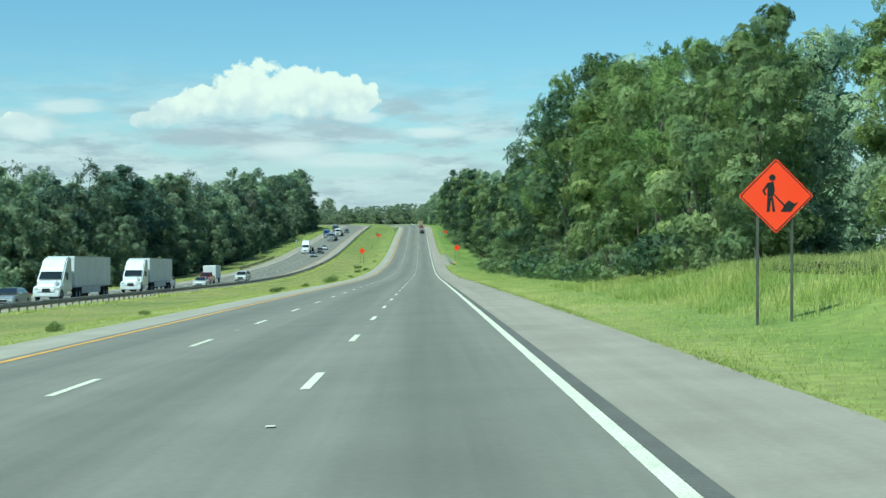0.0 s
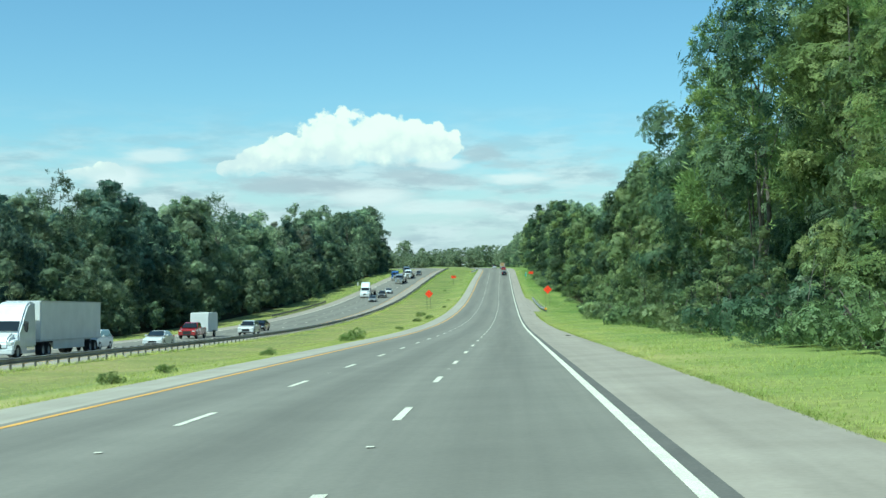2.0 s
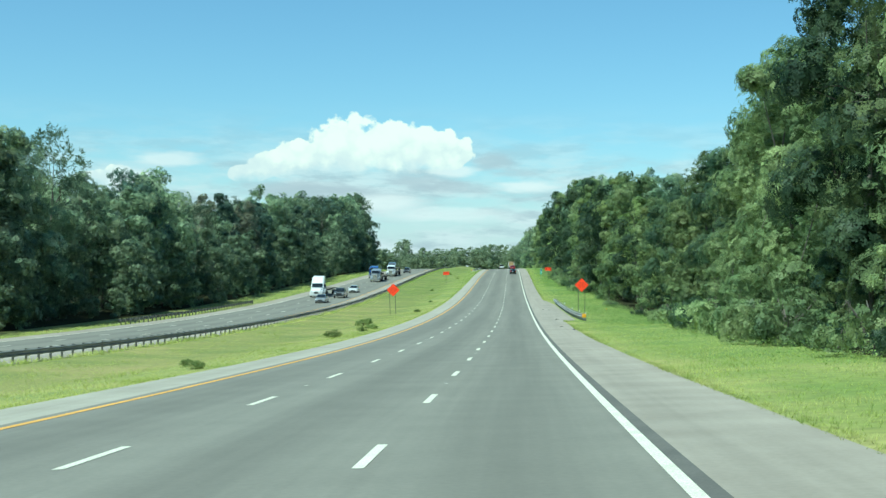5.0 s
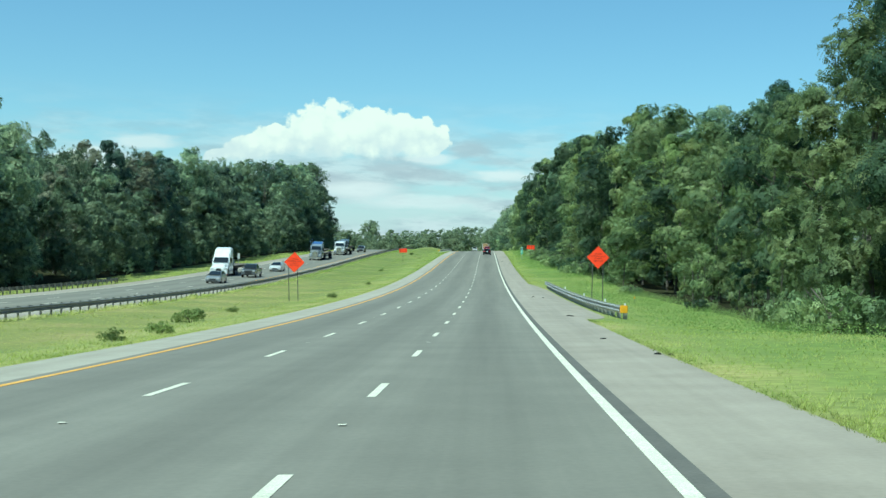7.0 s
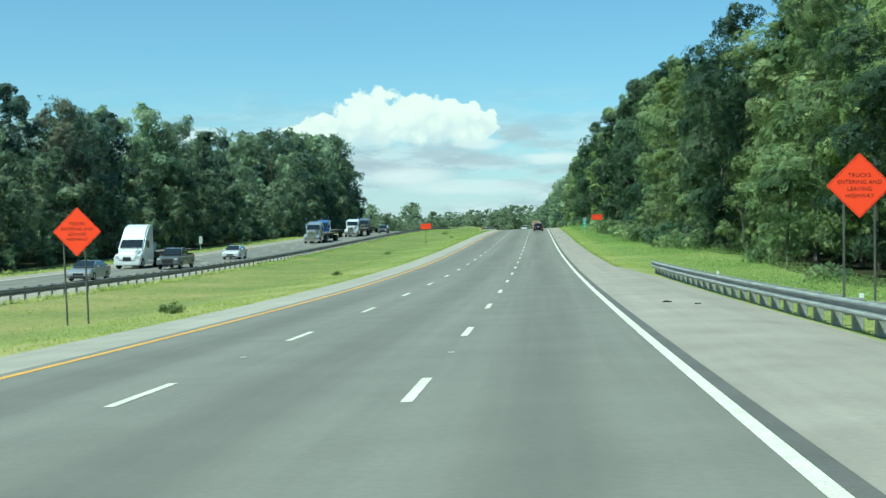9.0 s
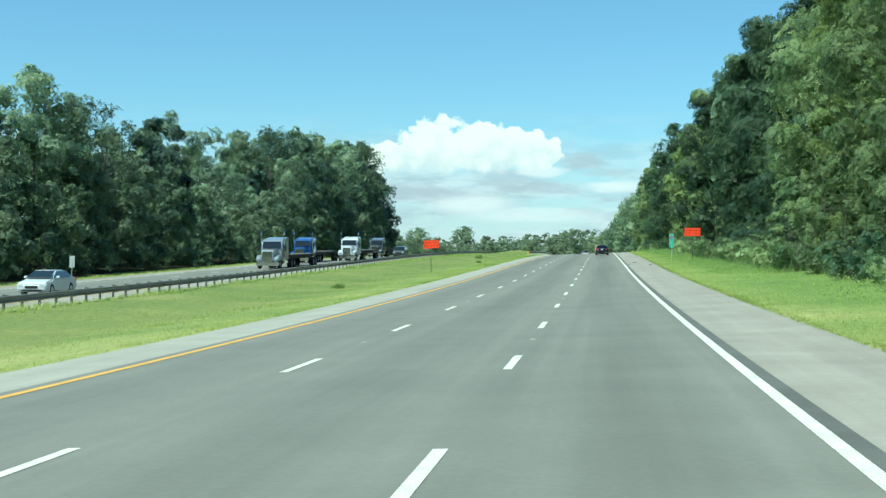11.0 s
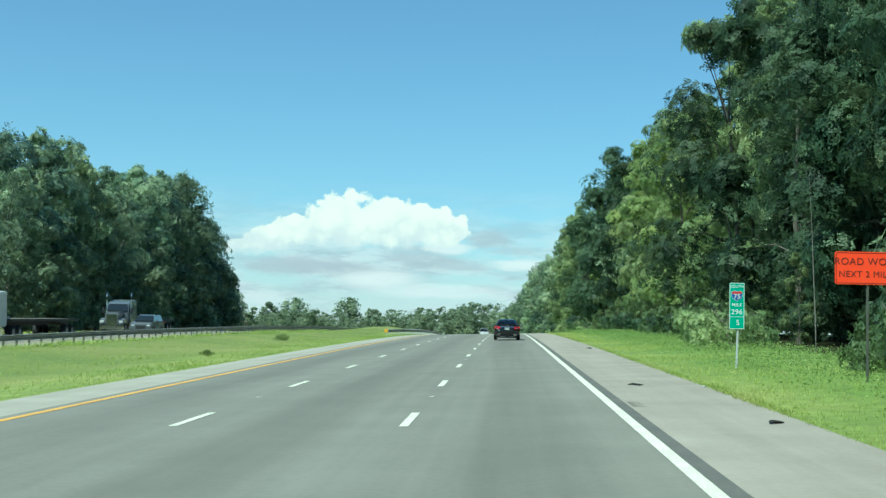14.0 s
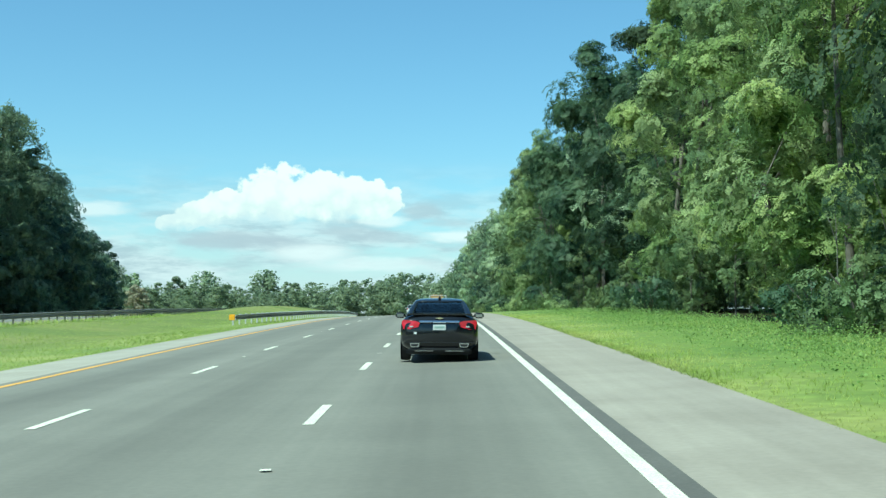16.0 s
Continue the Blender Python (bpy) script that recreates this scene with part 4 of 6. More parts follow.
for x, y, h, kind in ((-141, 1080, 15, "dry"), (-96, 1125, 23.5, "round"), (-121, 1118, 22.5, "round"), (-133, 1120, 20, "tall"), (-150, 1110, 21, "tall"), (-82, 1110, 17, "tall"), (-60, 1090, 16, "round")):
    trunk, leafy = DISTANT[kind]
    k = h / 20.0
    ob = thing("tree", pose(x, y, 0.5, 0, 0, wood.uniform(0, 360)) @ Matrix.Diagonal((k * 1.2, k * 1.2, k, 1)), "tall lone tree standing over the distant wood", "tree", "distant trees")
    for nm, me in (("trunk", trunk), ("crown", leafy)):
        new(nm, me).parent = ob


SNAG_BARK = mat("pale_dead_bark", [(0.13, 0.125, 0.105), (0.22, 0.21, 0.18)], 4.0, 0.9, fine=0.2)


def bare_tree(s, u, height, lean, seed):
    """A slender dead tree: a pale crooked trunk with bare forked limbs."""
    rng = random.Random(seed)
    ob = thing("dead_tree", stand(s, u, rng.uniform(0, 360)), "slender pale dead tree with bare limbs at the wood's edge", "tree", "dead trees at the wood's edge")
    bm = bmesh.new()
    pts = [Vector((lean * t * t * height + rng.uniform(-0.04, 0.04), rng.uniform(-0.04, 0.04), height * t - 0.2)) for t in (0, 0.2, 0.45, 0.7, 1.0)]
    limb(bm, pts, [0.032, 0.028, 0.022, 0.015, 0.006], 8)
    part("trunk", bm, SNAG_BARK, ob, smooth=True)
    for k in range(2):
        t = rng.uniform(0.6, 0.95)
        base = pts[2].lerp(pts[4], (t - 0.45) / 0.55)
        a, reach = rng.uniform(0, 6.28), rng.uniform(0.2, 0.45)
        tip = base + Vector((math.cos(a) * reach, math.sin(a) * reach, rng.uniform(-0.1, 0.9)))
        fork = tip + Vector((rng.uniform(-0.4, 0.4), rng.uniform(-0.4, 0.4), rng.uniform(0.1, 0.5)))
        bm = bmesh.new()
        limb(bm, [base, base.lerp(tip, 0.55) + Vector((0, 0, 0.12)), tip], [0.011, 0.008, 0.004], 6)
        limb(bm, [base.lerp(tip, 0.55) + Vector((0, 0, 0.12)), fork], [0.009, 0.003], 5)
        part("limb", bm, SNAG_BARK, ob, smooth=True)


for k, (s, u, height, lean) in enumerate(((579.5, 12.2, 4.2, 0.02), (583.0, 12.4, 1.9, 0.05), (121.0, 11.2, 3.6, 0.1), (529.9, 12.6, 7.6, -0.04))):
    bare_tree(s, u, height, lean, 300 + k)

# ---- undergrowth, weeds and grass ----
def shrub_mesh(seed, material, n=16, per=46, size=0.1, spread=1.0, tall=1.0):
    rng = np.random.default_rng(seed)
    a, q = rng.uniform(0, 6.283, n), np.sqrt(rng.uniform(0, 1, n)) * spread
    c = np.stack([q * np.cos(a), q * np.sin(a), rng.uniform(0.12, 0.85, n) * tall * (1.1 - 0.5 * q / spread)], 1)
    v, f = leaves(rng, c, rng.uniform(0.22, 0.42, n) * spread, per, size)
    v[:, 2] = np.maximum(v[:, 2], 0.01)
    return mesh_from("foliage", v, f, material)


SHRUBS = [shrub_mesh(40 + i, LEAF_BUSH[i % 3], 18, 36, 0.11) for i in range(4)]


def stems(seed, tall=0.8, n=5):
    rng = random.Random(seed)
    bm = bmesh.new()
    for k in range(n):
        a = rng.uniform(0, 6.28)
        tip = Vector((math.cos(a) * 0.5, math.sin(a) * 0.5, tall))
        limb(bm, [Vector((0, 0, -0.1)), tip * 0.5 + Vector((0, 0, 0.1)), tip], [0.03, 0.02, 0.006], 5)
    me = bpy.data.meshes.new("stem")
    bm.to_mesh(me)
    bm.free()
    me.materials.append(BARK)
    return me


STEMS = stems(3)
wood = random.Random(64)
s = 62.0
while s < 860:
    h = wood.uniform(1.1, 2.6) * (0.7 if 330 < s < 400 else 1.0)
    w = h * wood.uniform(0.7, 1.1)
    if hollow(s) or wood.random() < (0.6 if 554 < s < 632 or 395 < s < 425 else 0.88 if 318 < s < 396 else 0.2):
        s += wood.uniform(2.4, 5.5)
        continue
    ob = thing("shrub", stand(s, foot(s) + wood.uniform(-0.7, 0.9), wood.uniform(0, 360)) @ Matrix.Diagonal((w, w, h, 1)), "leafy green shrub at the foot of the roadside trees", "shrub", "shrubs at the wood's edge")
    new("foliage", SHRUBS[wood.randrange(4)]).parent = ob
    new("stem", STEMS).parent = ob
    s += wood.uniform(2.4, 5.5)

WEEDS = [shrub_mesh(60 + i, WEED, 20, 44, 0.1, 1.05) for i in range(3)]
LOW_STEMS = stems(5, 0.4, 4)
for s, u, h in ((180.3, -12.5, 1.15), (172.2, -12.2, 0.7), (176.0, -12.6, 0.6), (331.2, -17.1, 0.45), (310.0, -15.2, 0.95), (274.0, -13.6, 0.75), (287.0, -12.8, 0.55),
                (293.0, -12.6, 0.6), (46.3, -12.8, 0.4), (60.0, -12.5, 0.3), (112.0, -12.4, 0.5), (120.0, -12.7, 0.45), (140.0, -12.4, 0.5), (225.0, -12.3, 0.5), (354.4, -13.1, 0.5), (400.0, -14.0, 0.4), (463.6, -17.5, 0.5), (589.6, -19.5, 0.7), (540.0, -15.0, 0.4)):
    ob = thing("weed_clump", stand(s, u, wood.uniform(0, 360)) @ Matrix.Diagonal((h * 0.8, h * 0.8, h * 0.85, 1)), "dark green weed clump standing in the median grass", "weed", "weeds in the median")
    new("foliage", WEEDS[wood.randrange(3)]).parent = ob
    new("stem", LOW_STEMS).parent = ob


def scatter(name, label, spots, make, material, category):
    """Many small plants as one object; make(rng, n) gives corners about the origin, three a blade or four a leaf."""
    vs, fs, n = [], [], 0
    for (p, size), (v, f) in zip(spots, make):
        vs.append(v * size + np.array(p))
        fs.append(f + n)
        n += len(v)
    me = mesh_from(name, np.concatenate(vs), np.concatenate(fs), material)
    return tagged(new(name, me), label, category, kind="stuff")


def tuft(rng, blades):
    a = rng.uniform(0, 6.283, blades)
    base = rng.normal(size=(blades, 2)) * 0.12
    lean = rng.uniform(0.5, 1.5, blades)
    h = rng.uniform(0.5, 1.1, blades)
    side = np.stack([-np.sin(a), np.cos(a)], 1) * 0.045
    tip = base + np.stack([np.cos(a), np.sin(a)], 1) * (lean * h)[:, None]
    v = np.zeros((blades, 3, 3))
    v[:, 0, :2], v[:, 1, :2], v[:, 2, :2], v[:, 2, 2] = base - side, base + side, tip, h
    v[:, :2, 2] = -0.05
    return v.reshape(-1, 3), np.arange(blades * 3).reshape(-1, 3)


grng = np.random.default_rng(21)
TUFTS = [tuft(grng, 5) for _ in range(40)]


def grass(name, label, n, s_range, u_range, heights, lean_to_edge=1.0, wide=1.0, material=BLADES):
    spots, make = [], []
    S = grng.uniform(*s_range, n)
    wide_to = np.interp(S, FOOT[:, 0], FOOT[:, 1]) + 0.8 if u_range[1] is None else u_range[1]
    U = u_range[0] + (wide_to - u_range[0]) * grng.uniform(0, 1, n) ** lean_to_edge
    for s, u in zip(S, U):
        if 303 < s < 391 and 4 < u < 6.05:
            continue
        patch = noise.noise((s * 0.11, u * 0.35, 3.0))
        h = heights[0] + (heights[1] - heights[0]) * max(0.0, min(1.0, 0.5 + 0.9 * patch)) * grng.uniform(0.5, 1.2)
        spots.append((tuple(at(s, u)), h))
        v, f = TUFTS[int(grng.integers(40))]
        make.append((v * np.array([wide, wide, 1.0]), f))
    return scatter(name, label, spots, make, material, "grass")


grass("grass", "pale yellow-green rough grass beside the shoulder", 66000, (8, 640), (4.55, None), (0.05, 0.17), 1.4, 0.9)
grass("grass", "yellow-green mown grass of the median", 66000, (20, 660), (-11.45, -25.5), (0.05, 0.16), 1.4, 1.1, BLADES_LUSH)
grass("grass", "taller pale grass on the bank below the first sign", 9000, (30, 84), (7.6, 16.0), (0.2, 0.6), 0.9, 0.55)
grass("grass", "short grass creeping over the shoulder's edge", 12000, (8, 600), (4.42, 4.8), (0.03, 0.13), 1.0, 1.3)
grass("grass", "short grass creeping over the edge of the inner shoulder", 9000, (20, 600), (-11.2, -11.7), (0.03, 0.13), 1.0, 1.5, BLADES_LUSH)
grass("grass", "rank grass standing along the foot of the long guard rail", 9000, (60, 700), (-24.9, -26.2), (0.18, 0.4), 1.0, 1.0, BLADES_LUSH)
grass("grass", "short grass beyond the oncoming lanes", 7000, (100, 840), (-43.6, -53.0), (0.15, 0.4), 1.0, 2.5)

spots, make = [], []
for s0, s1, u0, u1, n, top in ((455, 640, 6.6, 11.8, 5200, 0.36), (296, 425, 7.2, 15.8, 4600, 0.42), (120, 300, 8.6, 12.5, 1100, 0.45)):
    for k in range(n):
        s, u = grng.uniform(s0, s1), u0 + (u1 - u0) * grng.uniform(0, 1) ** 0.7
        c = np.stack([grng.normal(size=10) * 0.38, grng.normal(size=10) * 0.38, grng.uniform(0.05, 1.0, 10) ** 1.5 * top], 1)
        v, f = leaves(grng, c, np.full(10, 0.08), 1, 0.03, 1.0, 0.6)
        spots.append((tuple(at(s, u)), 1.0))
        make.append((v, f))
scatter("low_vines", "bright green low vines sprawling before the trees", spots, make, VINE, "vines")
rows = []
for k in range(150):
    s = wood.uniform(165, 790)
    rows.append((s, left_wood(s) + wood.uniform(5.0, 10.5), wood.uniform(2.0, 5.5)))
woodland("undergrowth", rows, "dark green undergrowth along the foot of the far wood")

# ---- signs ----
def lettering(words, size, depth=0.004, weight=0.012):
    """Raised lettering as a bmesh in the x-z plane, centred, facing -y."""
    cu = bpy.data.curves.new("words", "FONT")
    cu.body, cu.size, cu.align_x, cu.align_y = words, size, "CENTER", "CENTER"
    cu.extrude, cu.offset, cu.space_character = depth, size * weight, 1.08
    ob = bpy.data.objects.new("words", cu)
    scene.collection.objects.link(ob)
    bpy.context.view_layer.update()
    me = bpy.data.meshes.new_from_object(ob.evaluated_get(bpy.context.evaluated_depsgraph_get()))
    bm = bmesh.new()
    bm.from_mesh(me)
    bpy.data.objects.remove(ob)
    bpy.data.curves.remove(cu)
    bpy.data.meshes.remove(me)
    bmesh.ops.transform(bm, matrix=pose(0, 0, 0, 90, 0, 0), verts=bm.verts)
    return bm


def plate(points, y0, y1, bevel=0.0):
    """A flat plate of a given outline in the x-z plane, between two depths."""
    bm = bmesh.new()
    f = bm.faces.new([bm.verts.new((x, y0, z)) for x, z in points])
    r = bmesh.ops.extrude_face_region(bm, geom=[f])
    bmesh.ops.translate(bm, vec=(0, y1 - y0, 0), verts=[v for v in r["geom"] if isinstance(v, bmesh.types.BMVert)])
    bmesh.ops.recalc_face_normals(bm, faces=bm.faces)
    return bm


def rounded(w, h, r, n=4, m=None):
    """Outline of a rounded rectangle, counter-clockwise; m turns it."""
    pts = []
    for cx, cz, a0 in ((w / 2 - r, h / 2 - r, 0), (-w / 2 + r, h / 2 - r, 90), (-w / 2 + r, -h / 2 + r, 180), (w / 2 - r, -h / 2 + r, 270)):
        for i in range(n + 1):
            a = radians(a0 + 90 * i / n)
            pts.append((cx + r * math.cos(a), cz + r * math.sin(a)))
    if m:
        c, s = math.cos(radians(m)), math.sin(radians(m))
        pts = [(x * c - z * s, x * s + z * c) for x, z in pts]
    return pts


def frame_ring(outer, inner, y0, y1):
    bm = bmesh.new()
    n = len(outer)
    o = [[bm.verts.new((x, y, z)) for x, z in ring] for y in (y0, y1) for ring in (outer, inner)]
    for i in range(n):
        j = (i + 1) % n
        for a, b in ((o[0], o[1]), (o[3], o[2]), (o[1], o[3]), (o[2], o[0])):
            bm.faces.new((a[i], a[j], b[j], b[i]))
    bmesh.ops.recalc_face_normals(bm, faces=bm.faces)
    return bm


def u_post(x, z0, z1, lean=0.0):
    """A pressed steel U-channel sign post."""
    bm = bmesh.new()
    box(bm, x - 0.02, x + 0.02, 0.03, 0.034, z0, z1)
    for k in (-1, 1):
        box(bm, x + k * 0.02 - 0.002, x + k * 0.02 + 0.002, 0.03, 0.062, z0, z1)
        box(bm, x + k * 0.026 - 0.008, x + k * 0.026 + 0.008, 0.06, 0.064, z0, z1)
    if lean:
        bmesh.ops.rotate(bm, cent=(x, 0, z0), matrix=Matrix.Rotation(radians(lean), 3, "Y"), verts=bm.verts)
    return bm


def shifted(bm, x=0.0, y=0.0, z=0.0):
    bmesh.ops.translate(bm, vec=(x, y, z), verts=bm.verts)
    return bm


def diamond_sign(s, u, zc, words, label, posts, lean=0.0, turn=0.0):
    """An orange diamond on two posts; zc over the road's line."""
    base = over(s, u, 0)
    ground_z = at(s, u).z - base.z
    ob = thing("road_works_sign", stand(s, u, turn), label, "road sign", "temporary road signs")
    z = zc - ground_z
    side = 1.22
    panel = part("panel", shifted(plate(rounded(side, side, 0.05, 3, 45), 0.0, 0.006), 0, 0.012, z), ORANGE, ob, "fluorescent orange diamond panel")
    part("border", shifted(frame_ring(rounded(side - 0.05, side - 0.05, 0.04, 3, 45), rounded(side - (0.066 if words else 0.09), side - (0.066 if words else 0.09), 0.03, 3, 45), -0.003, 0.0), 0, 0.011, z), FADED if words else BLACK, panel, "thin dark border")
    if words:
        n = len(words)
        for i, w in enumerate(words):
            part("lettering", shifted(lettering(w, 0.15, 0.002, -0.006), 0, 0.008, z + (n - 1) * 0.09 - 0.18 * i), FADED, panel, "thin dark capital lettering")
    else:
        # digging symbol in plain flat shapes
        shapes = [[(-0.09 + 0.075 * math.cos(k), 0.42 + 0.075 * math.sin(k)) for k in [i * 0.5236 for i in range(12)]],
                  [(-0.2, 0.3), (-0.06, 0.33), (-0.03, 0.12), (-0.08, -0.02), (-0.2, -0.02), (-0.2, 0.1)],
                  [(-0.2, -0.03), (-0.11, -0.03), (-0.15, -0.36), (-0.22, -0.36)], [(-0.12, -0.03), (-0.07, -0.03), (-0.02, -0.36), (-0.08, -0.36)],
                  [(-0.32, 0.12), (-0.2, 0.3), (-0.16, 0.26), (-0.27, 0.12), (-0.22, 0.03), (-0.27, 0.02)],
                  [(-0.08, 0.04), (-0.06, 0.06), (0.24, -0.24), (0.21, -0.27)],
                  [(0.1, -0.36), (0.24, -0.14), (0.3, -0.1), (0.42, -0.18), (0.5, -0.14), (0.34, -0.36)]]
        for pts in shapes:
            part("symbol", shifted(plate(pts, 0.0, 0.003), 0, 0.008, z), BLACK, panel, "flat black symbol piece")
    for x in posts:
        part("post", u_post(x, -0.4, z - 0.1, lean), POST, ob, "dark steel sign post")
    return ob


WORDS = ["TRUCKS", "ENTERING AND", "LEAVING", "HIGHWAY"]
diamond_sign(30.5, 7.97, 3.29, None, "orange diamond road works sign with black digging symbol on two posts", (-0.41, 0.38))
diamond_sign(344.0, 8.19, 3.36, WORDS, "orange diamond truck warning sign on two dark posts", (-0.4, 0.4))
diamond_sign(353.8, -16.25, 2.36, WORDS, "orange diamond truck warning sign on leaning posts in the grass median", (-0.35, 0.4), -2.5)


def board_sign(s, u, zc, label, lean=0.0, roll=0.0):
    """An orange board with two lines of words on one post."""
    ground_z = at(s, u).z - over(s, u, 0).z
    z = zc - ground_z
    ob = thing("road_works_sign", stand(s, u), label, "road sign", "temporary road signs")
    w, h = 1.52, 0.78
    made = [("panel", plate(rounded(w, h, 0.05, 3), 0.012, 0.018), ORANGE, "fluorescent orange board"),
            ("border", frame_ring(rounded(w - 0.05, h - 0.05, 0.04, 3), rounded(w - 0.075, h - 0.075, 0.03, 3), 0.008, 0.011), FADED, "thin dark border"),
            ("lettering", shifted(lettering("ROAD WORK", 0.235, 0.002, 0.0), 0, 0.008, 0.15), FADED, "black capital lettering"),
            ("lettering", shifted(lettering("NEXT 2 MILES", 0.205, 0.002, 0.0), 0, 0.008, -0.15), FADED, "black capital lettering")]
    panel = None
    for nm, bm, m, lb in made:
        bmesh.ops.rotate(bm, cent=(0, 0, 0), matrix=Matrix.Rotation(radians(roll), 3, "Y"), verts=bm.verts)
        p = part(nm, shifted(bm, 0, 0, z), m, panel or ob, lb)
        panel = panel or p
    part("post", u_post(0.02, -0.4, z + 0.1, lean), POST, ob, "dark steel sign post")
    return ob


board_sign(505.4, 8.32, 3.05, "orange road work board on a single steel post")
board_sign(503.6, -16.33, 1.86, "orange road work board tilted on its post in the grass median", -1.5, -3.5)


def mile_sign(s, u, zc):
    ground_z = at(s, u).z - over(s, u, 0).z
    z = zc - ground_z
    ob = thing("mile_marker", stand(s, u), "tall narrow green and white mile marker on a steel post", "road sign")
    w, h = 0.46, 1.42
    panel = part("panel", shifted(plate(rounded(w, h, 0.03, 3), 0.012, 0.018), 0, 0, z), GREEN, ob, "green reflective panel")
    part("border", shifted(frame_ring(rounded(w - 0.01, h - 0.01, 0.03, 3), rounded(w - 0.045, h - 0.045, 0.02, 3), 0.008, 0.011), 0, 0, z), WHITE, panel, "white border")
    shield = [(-0.15, 0.12), (-0.08, 0.15), (0.0, 0.125), (0.08, 0.15), (0.15, 0.12), (0.165, 0.02), (0.13, -0.08), (0.0, -0.16), (-0.13, -0.08), (-0.165, 0.02)]
    part("shield", shifted(plate([(x * 1.06, q * 1.06) for x, q in shield], 0.009, 0.0115), 0, 0, z + 0.31), WHITE, panel, "white shield edge")
    part("shield", shifted(plate(shield, 0.0065, 0.0085), 0, 0, z + 0.31), BLUE, panel, "blue route shield")
    part("shield", shifted(plate([(-0.15, 0.12), (-0.08, 0.15), (0.0, 0.125), (0.08, 0.15), (0.15, 0.12), (0.16, 0.06), (-0.16, 0.06)], 0.004, 0.006), 0, 0, z + 0.31), RED_SHEET, panel, "red shield top")
    for words, size, dz, dx, dy in (("SOUTH", 0.13, 0.59, 0, 0.006), ("75", 0.2, 0.285, 0, 0.0), ("MILE", 0.145, 0.03, 0, 0.006), ("296", 0.22, -0.19, 0, 0.006), ("5", 0.24, -0.52, 0.03, 0.006)):
        part("lettering", shifted(lettering(words, size, 0.002), dx, dy, z + dz), WHITE, panel, "white lettering")
    part("border", shifted(plate([(-0.2, -0.345), (0.2, -0.345), (0.2, -0.33), (-0.2, -0.33)], 0.007, 0.0105), 0, 0, z), WHITE, panel)
    part("post", u_post(0.0, -0.4, z, 1.5), STEEL, ob, "galvanised steel post")


mile_sign(514.9, 6.86, 2.19)
marker = thing("marker_sign", stand(487.0, -45.2, 180), "small pale marker sign on a thin post beyond the oncoming lanes", "road sign")
part("panel", shifted(plate(rounded(0.45, 1.0, 0.03, 2), 0.0, 0.006), 0, 0.04, 1.6), STEEL, marker, "plain grey back of the panel")
part("post", u_post(0, -0.4, 1.8), STEEL, marker)


# ---- guard rails ----
W_BEAM = [(0.0, 0.156), (0.03, 0.15), (0.085, 0.118), (0.085, 0.088), (0.0, 0.03), (0.0, -0.022), (0.085, -0.078), (0.085, -0.112), (0.03, -0.15), (0.0, -0.156)]


def guard_rail(name, pts, side, label, spacing, post_material, group, centre=0.53, end_cap=False, beam=RAIL, wide=0.05):
    """A W-beam rail through plan points (s, u); side: +1 if its traffic is to the left of it."""
    s0, s1 = pts[0][0], pts[-1][0]
    ss, uu = [p[0] for p in pts], [p[1] for p in pts]
    ob = thing(name, stand(s0, uu[0]), label, "guard rail", group)
    inv = ob.matrix_basis.inverted()
    bm = bmesh.new()
    n = int((s1 - s0) / 3.81) + 1
    rings = []
    for i in range(n + 1):
        s = s0 + (s1 - s0) * i / n
        u = np.interp(s, ss, uu)
        rings.append([bm.verts.new(inv @ at(s, u - side * (0.16 + dx), centre + dz)) for dx, dz in W_BEAM])
    for a, b in zip(rings, rings[1:]):
        for k in range(len(W_BEAM) - 1):
            bm.faces.new((a[k], a[k + 1], b[k + 1], b[k]))
    bmesh.ops.solidify(bm, geom=bm.faces[:], thickness=0.006)
    part("rail", bm, beam, ob, "galvanised corrugated steel beam", smooth=False)
    post = bmesh.new()
    box(post, -wide, wide, -wide - 0.005, wide + 0.005, -0.5, centre + 0.2 - 0.6 * (wide - 0.05), 0.12 * wide)
    block = bmesh.new()
    box(block, -0.075, 0.075, -wide, wide, centre - 0.18, centre + 0.18, 0.006)
    me_p, me_b = bpy.data.meshes.new("post"), bpy.data.meshes.new("block")
    post.to_mesh(me_p), block.to_mesh(me_b), post.free(), block.free()
    me_p.materials.append(post_material), me_b.materials.append(post_material)
    s = s0 + 0.3
    while s < s1:
        u = np.interp(s, ss, uu)
        m = inv @ stand(s, u)
        for nm, me, dx in (("post", me_p, side * wide), ("block", me_b, -side * 0.078)):
            o = new(nm, me)
            o.parent = ob
            o.matrix_local = m @ pose(dx, 0, 0)
        s += spacing
    if end_cap:
        bm = bmesh.new()
        box(bm, -0.22, 0.16, -0.05, 0.05, centre - 0.18, centre + 0.2, 0.03)
        bmesh.ops.transform(bm, matrix=inv @ stand(s0 - 0.06, uu[0]), verts=bm.verts)
        part("end_cap", bm, YELLOW_CAP, ob, "yellow reflective end cap")
    return ob


guard_rail("guard_rail", [(308.7, 6.75), (313, 6.45), (322, 6.2), (340, 6.1), (381.5, 6.0)], 1, "galvanised guard rail with yellow end beside the shoulder", 1.905, PALE_POST, "guard rails", 0.5, True, STEEL, 0.105)
guard_rail("guard_rail", [(10, -25.9), (300, -25.9), (660, -25.9), (760, -25.9)], -1, "long grey guard rail along the oncoming lanes", 1.905, POST, "guard rails", beam=RAIL_DULL)
guard_rail("guard_rail", [(322, -43.7), (400, -44.0), (404, -44.6)], 1, "short grey guard rail on the far shoulder", 1.905, POST, "guard rails", beam=RAIL_DULL)
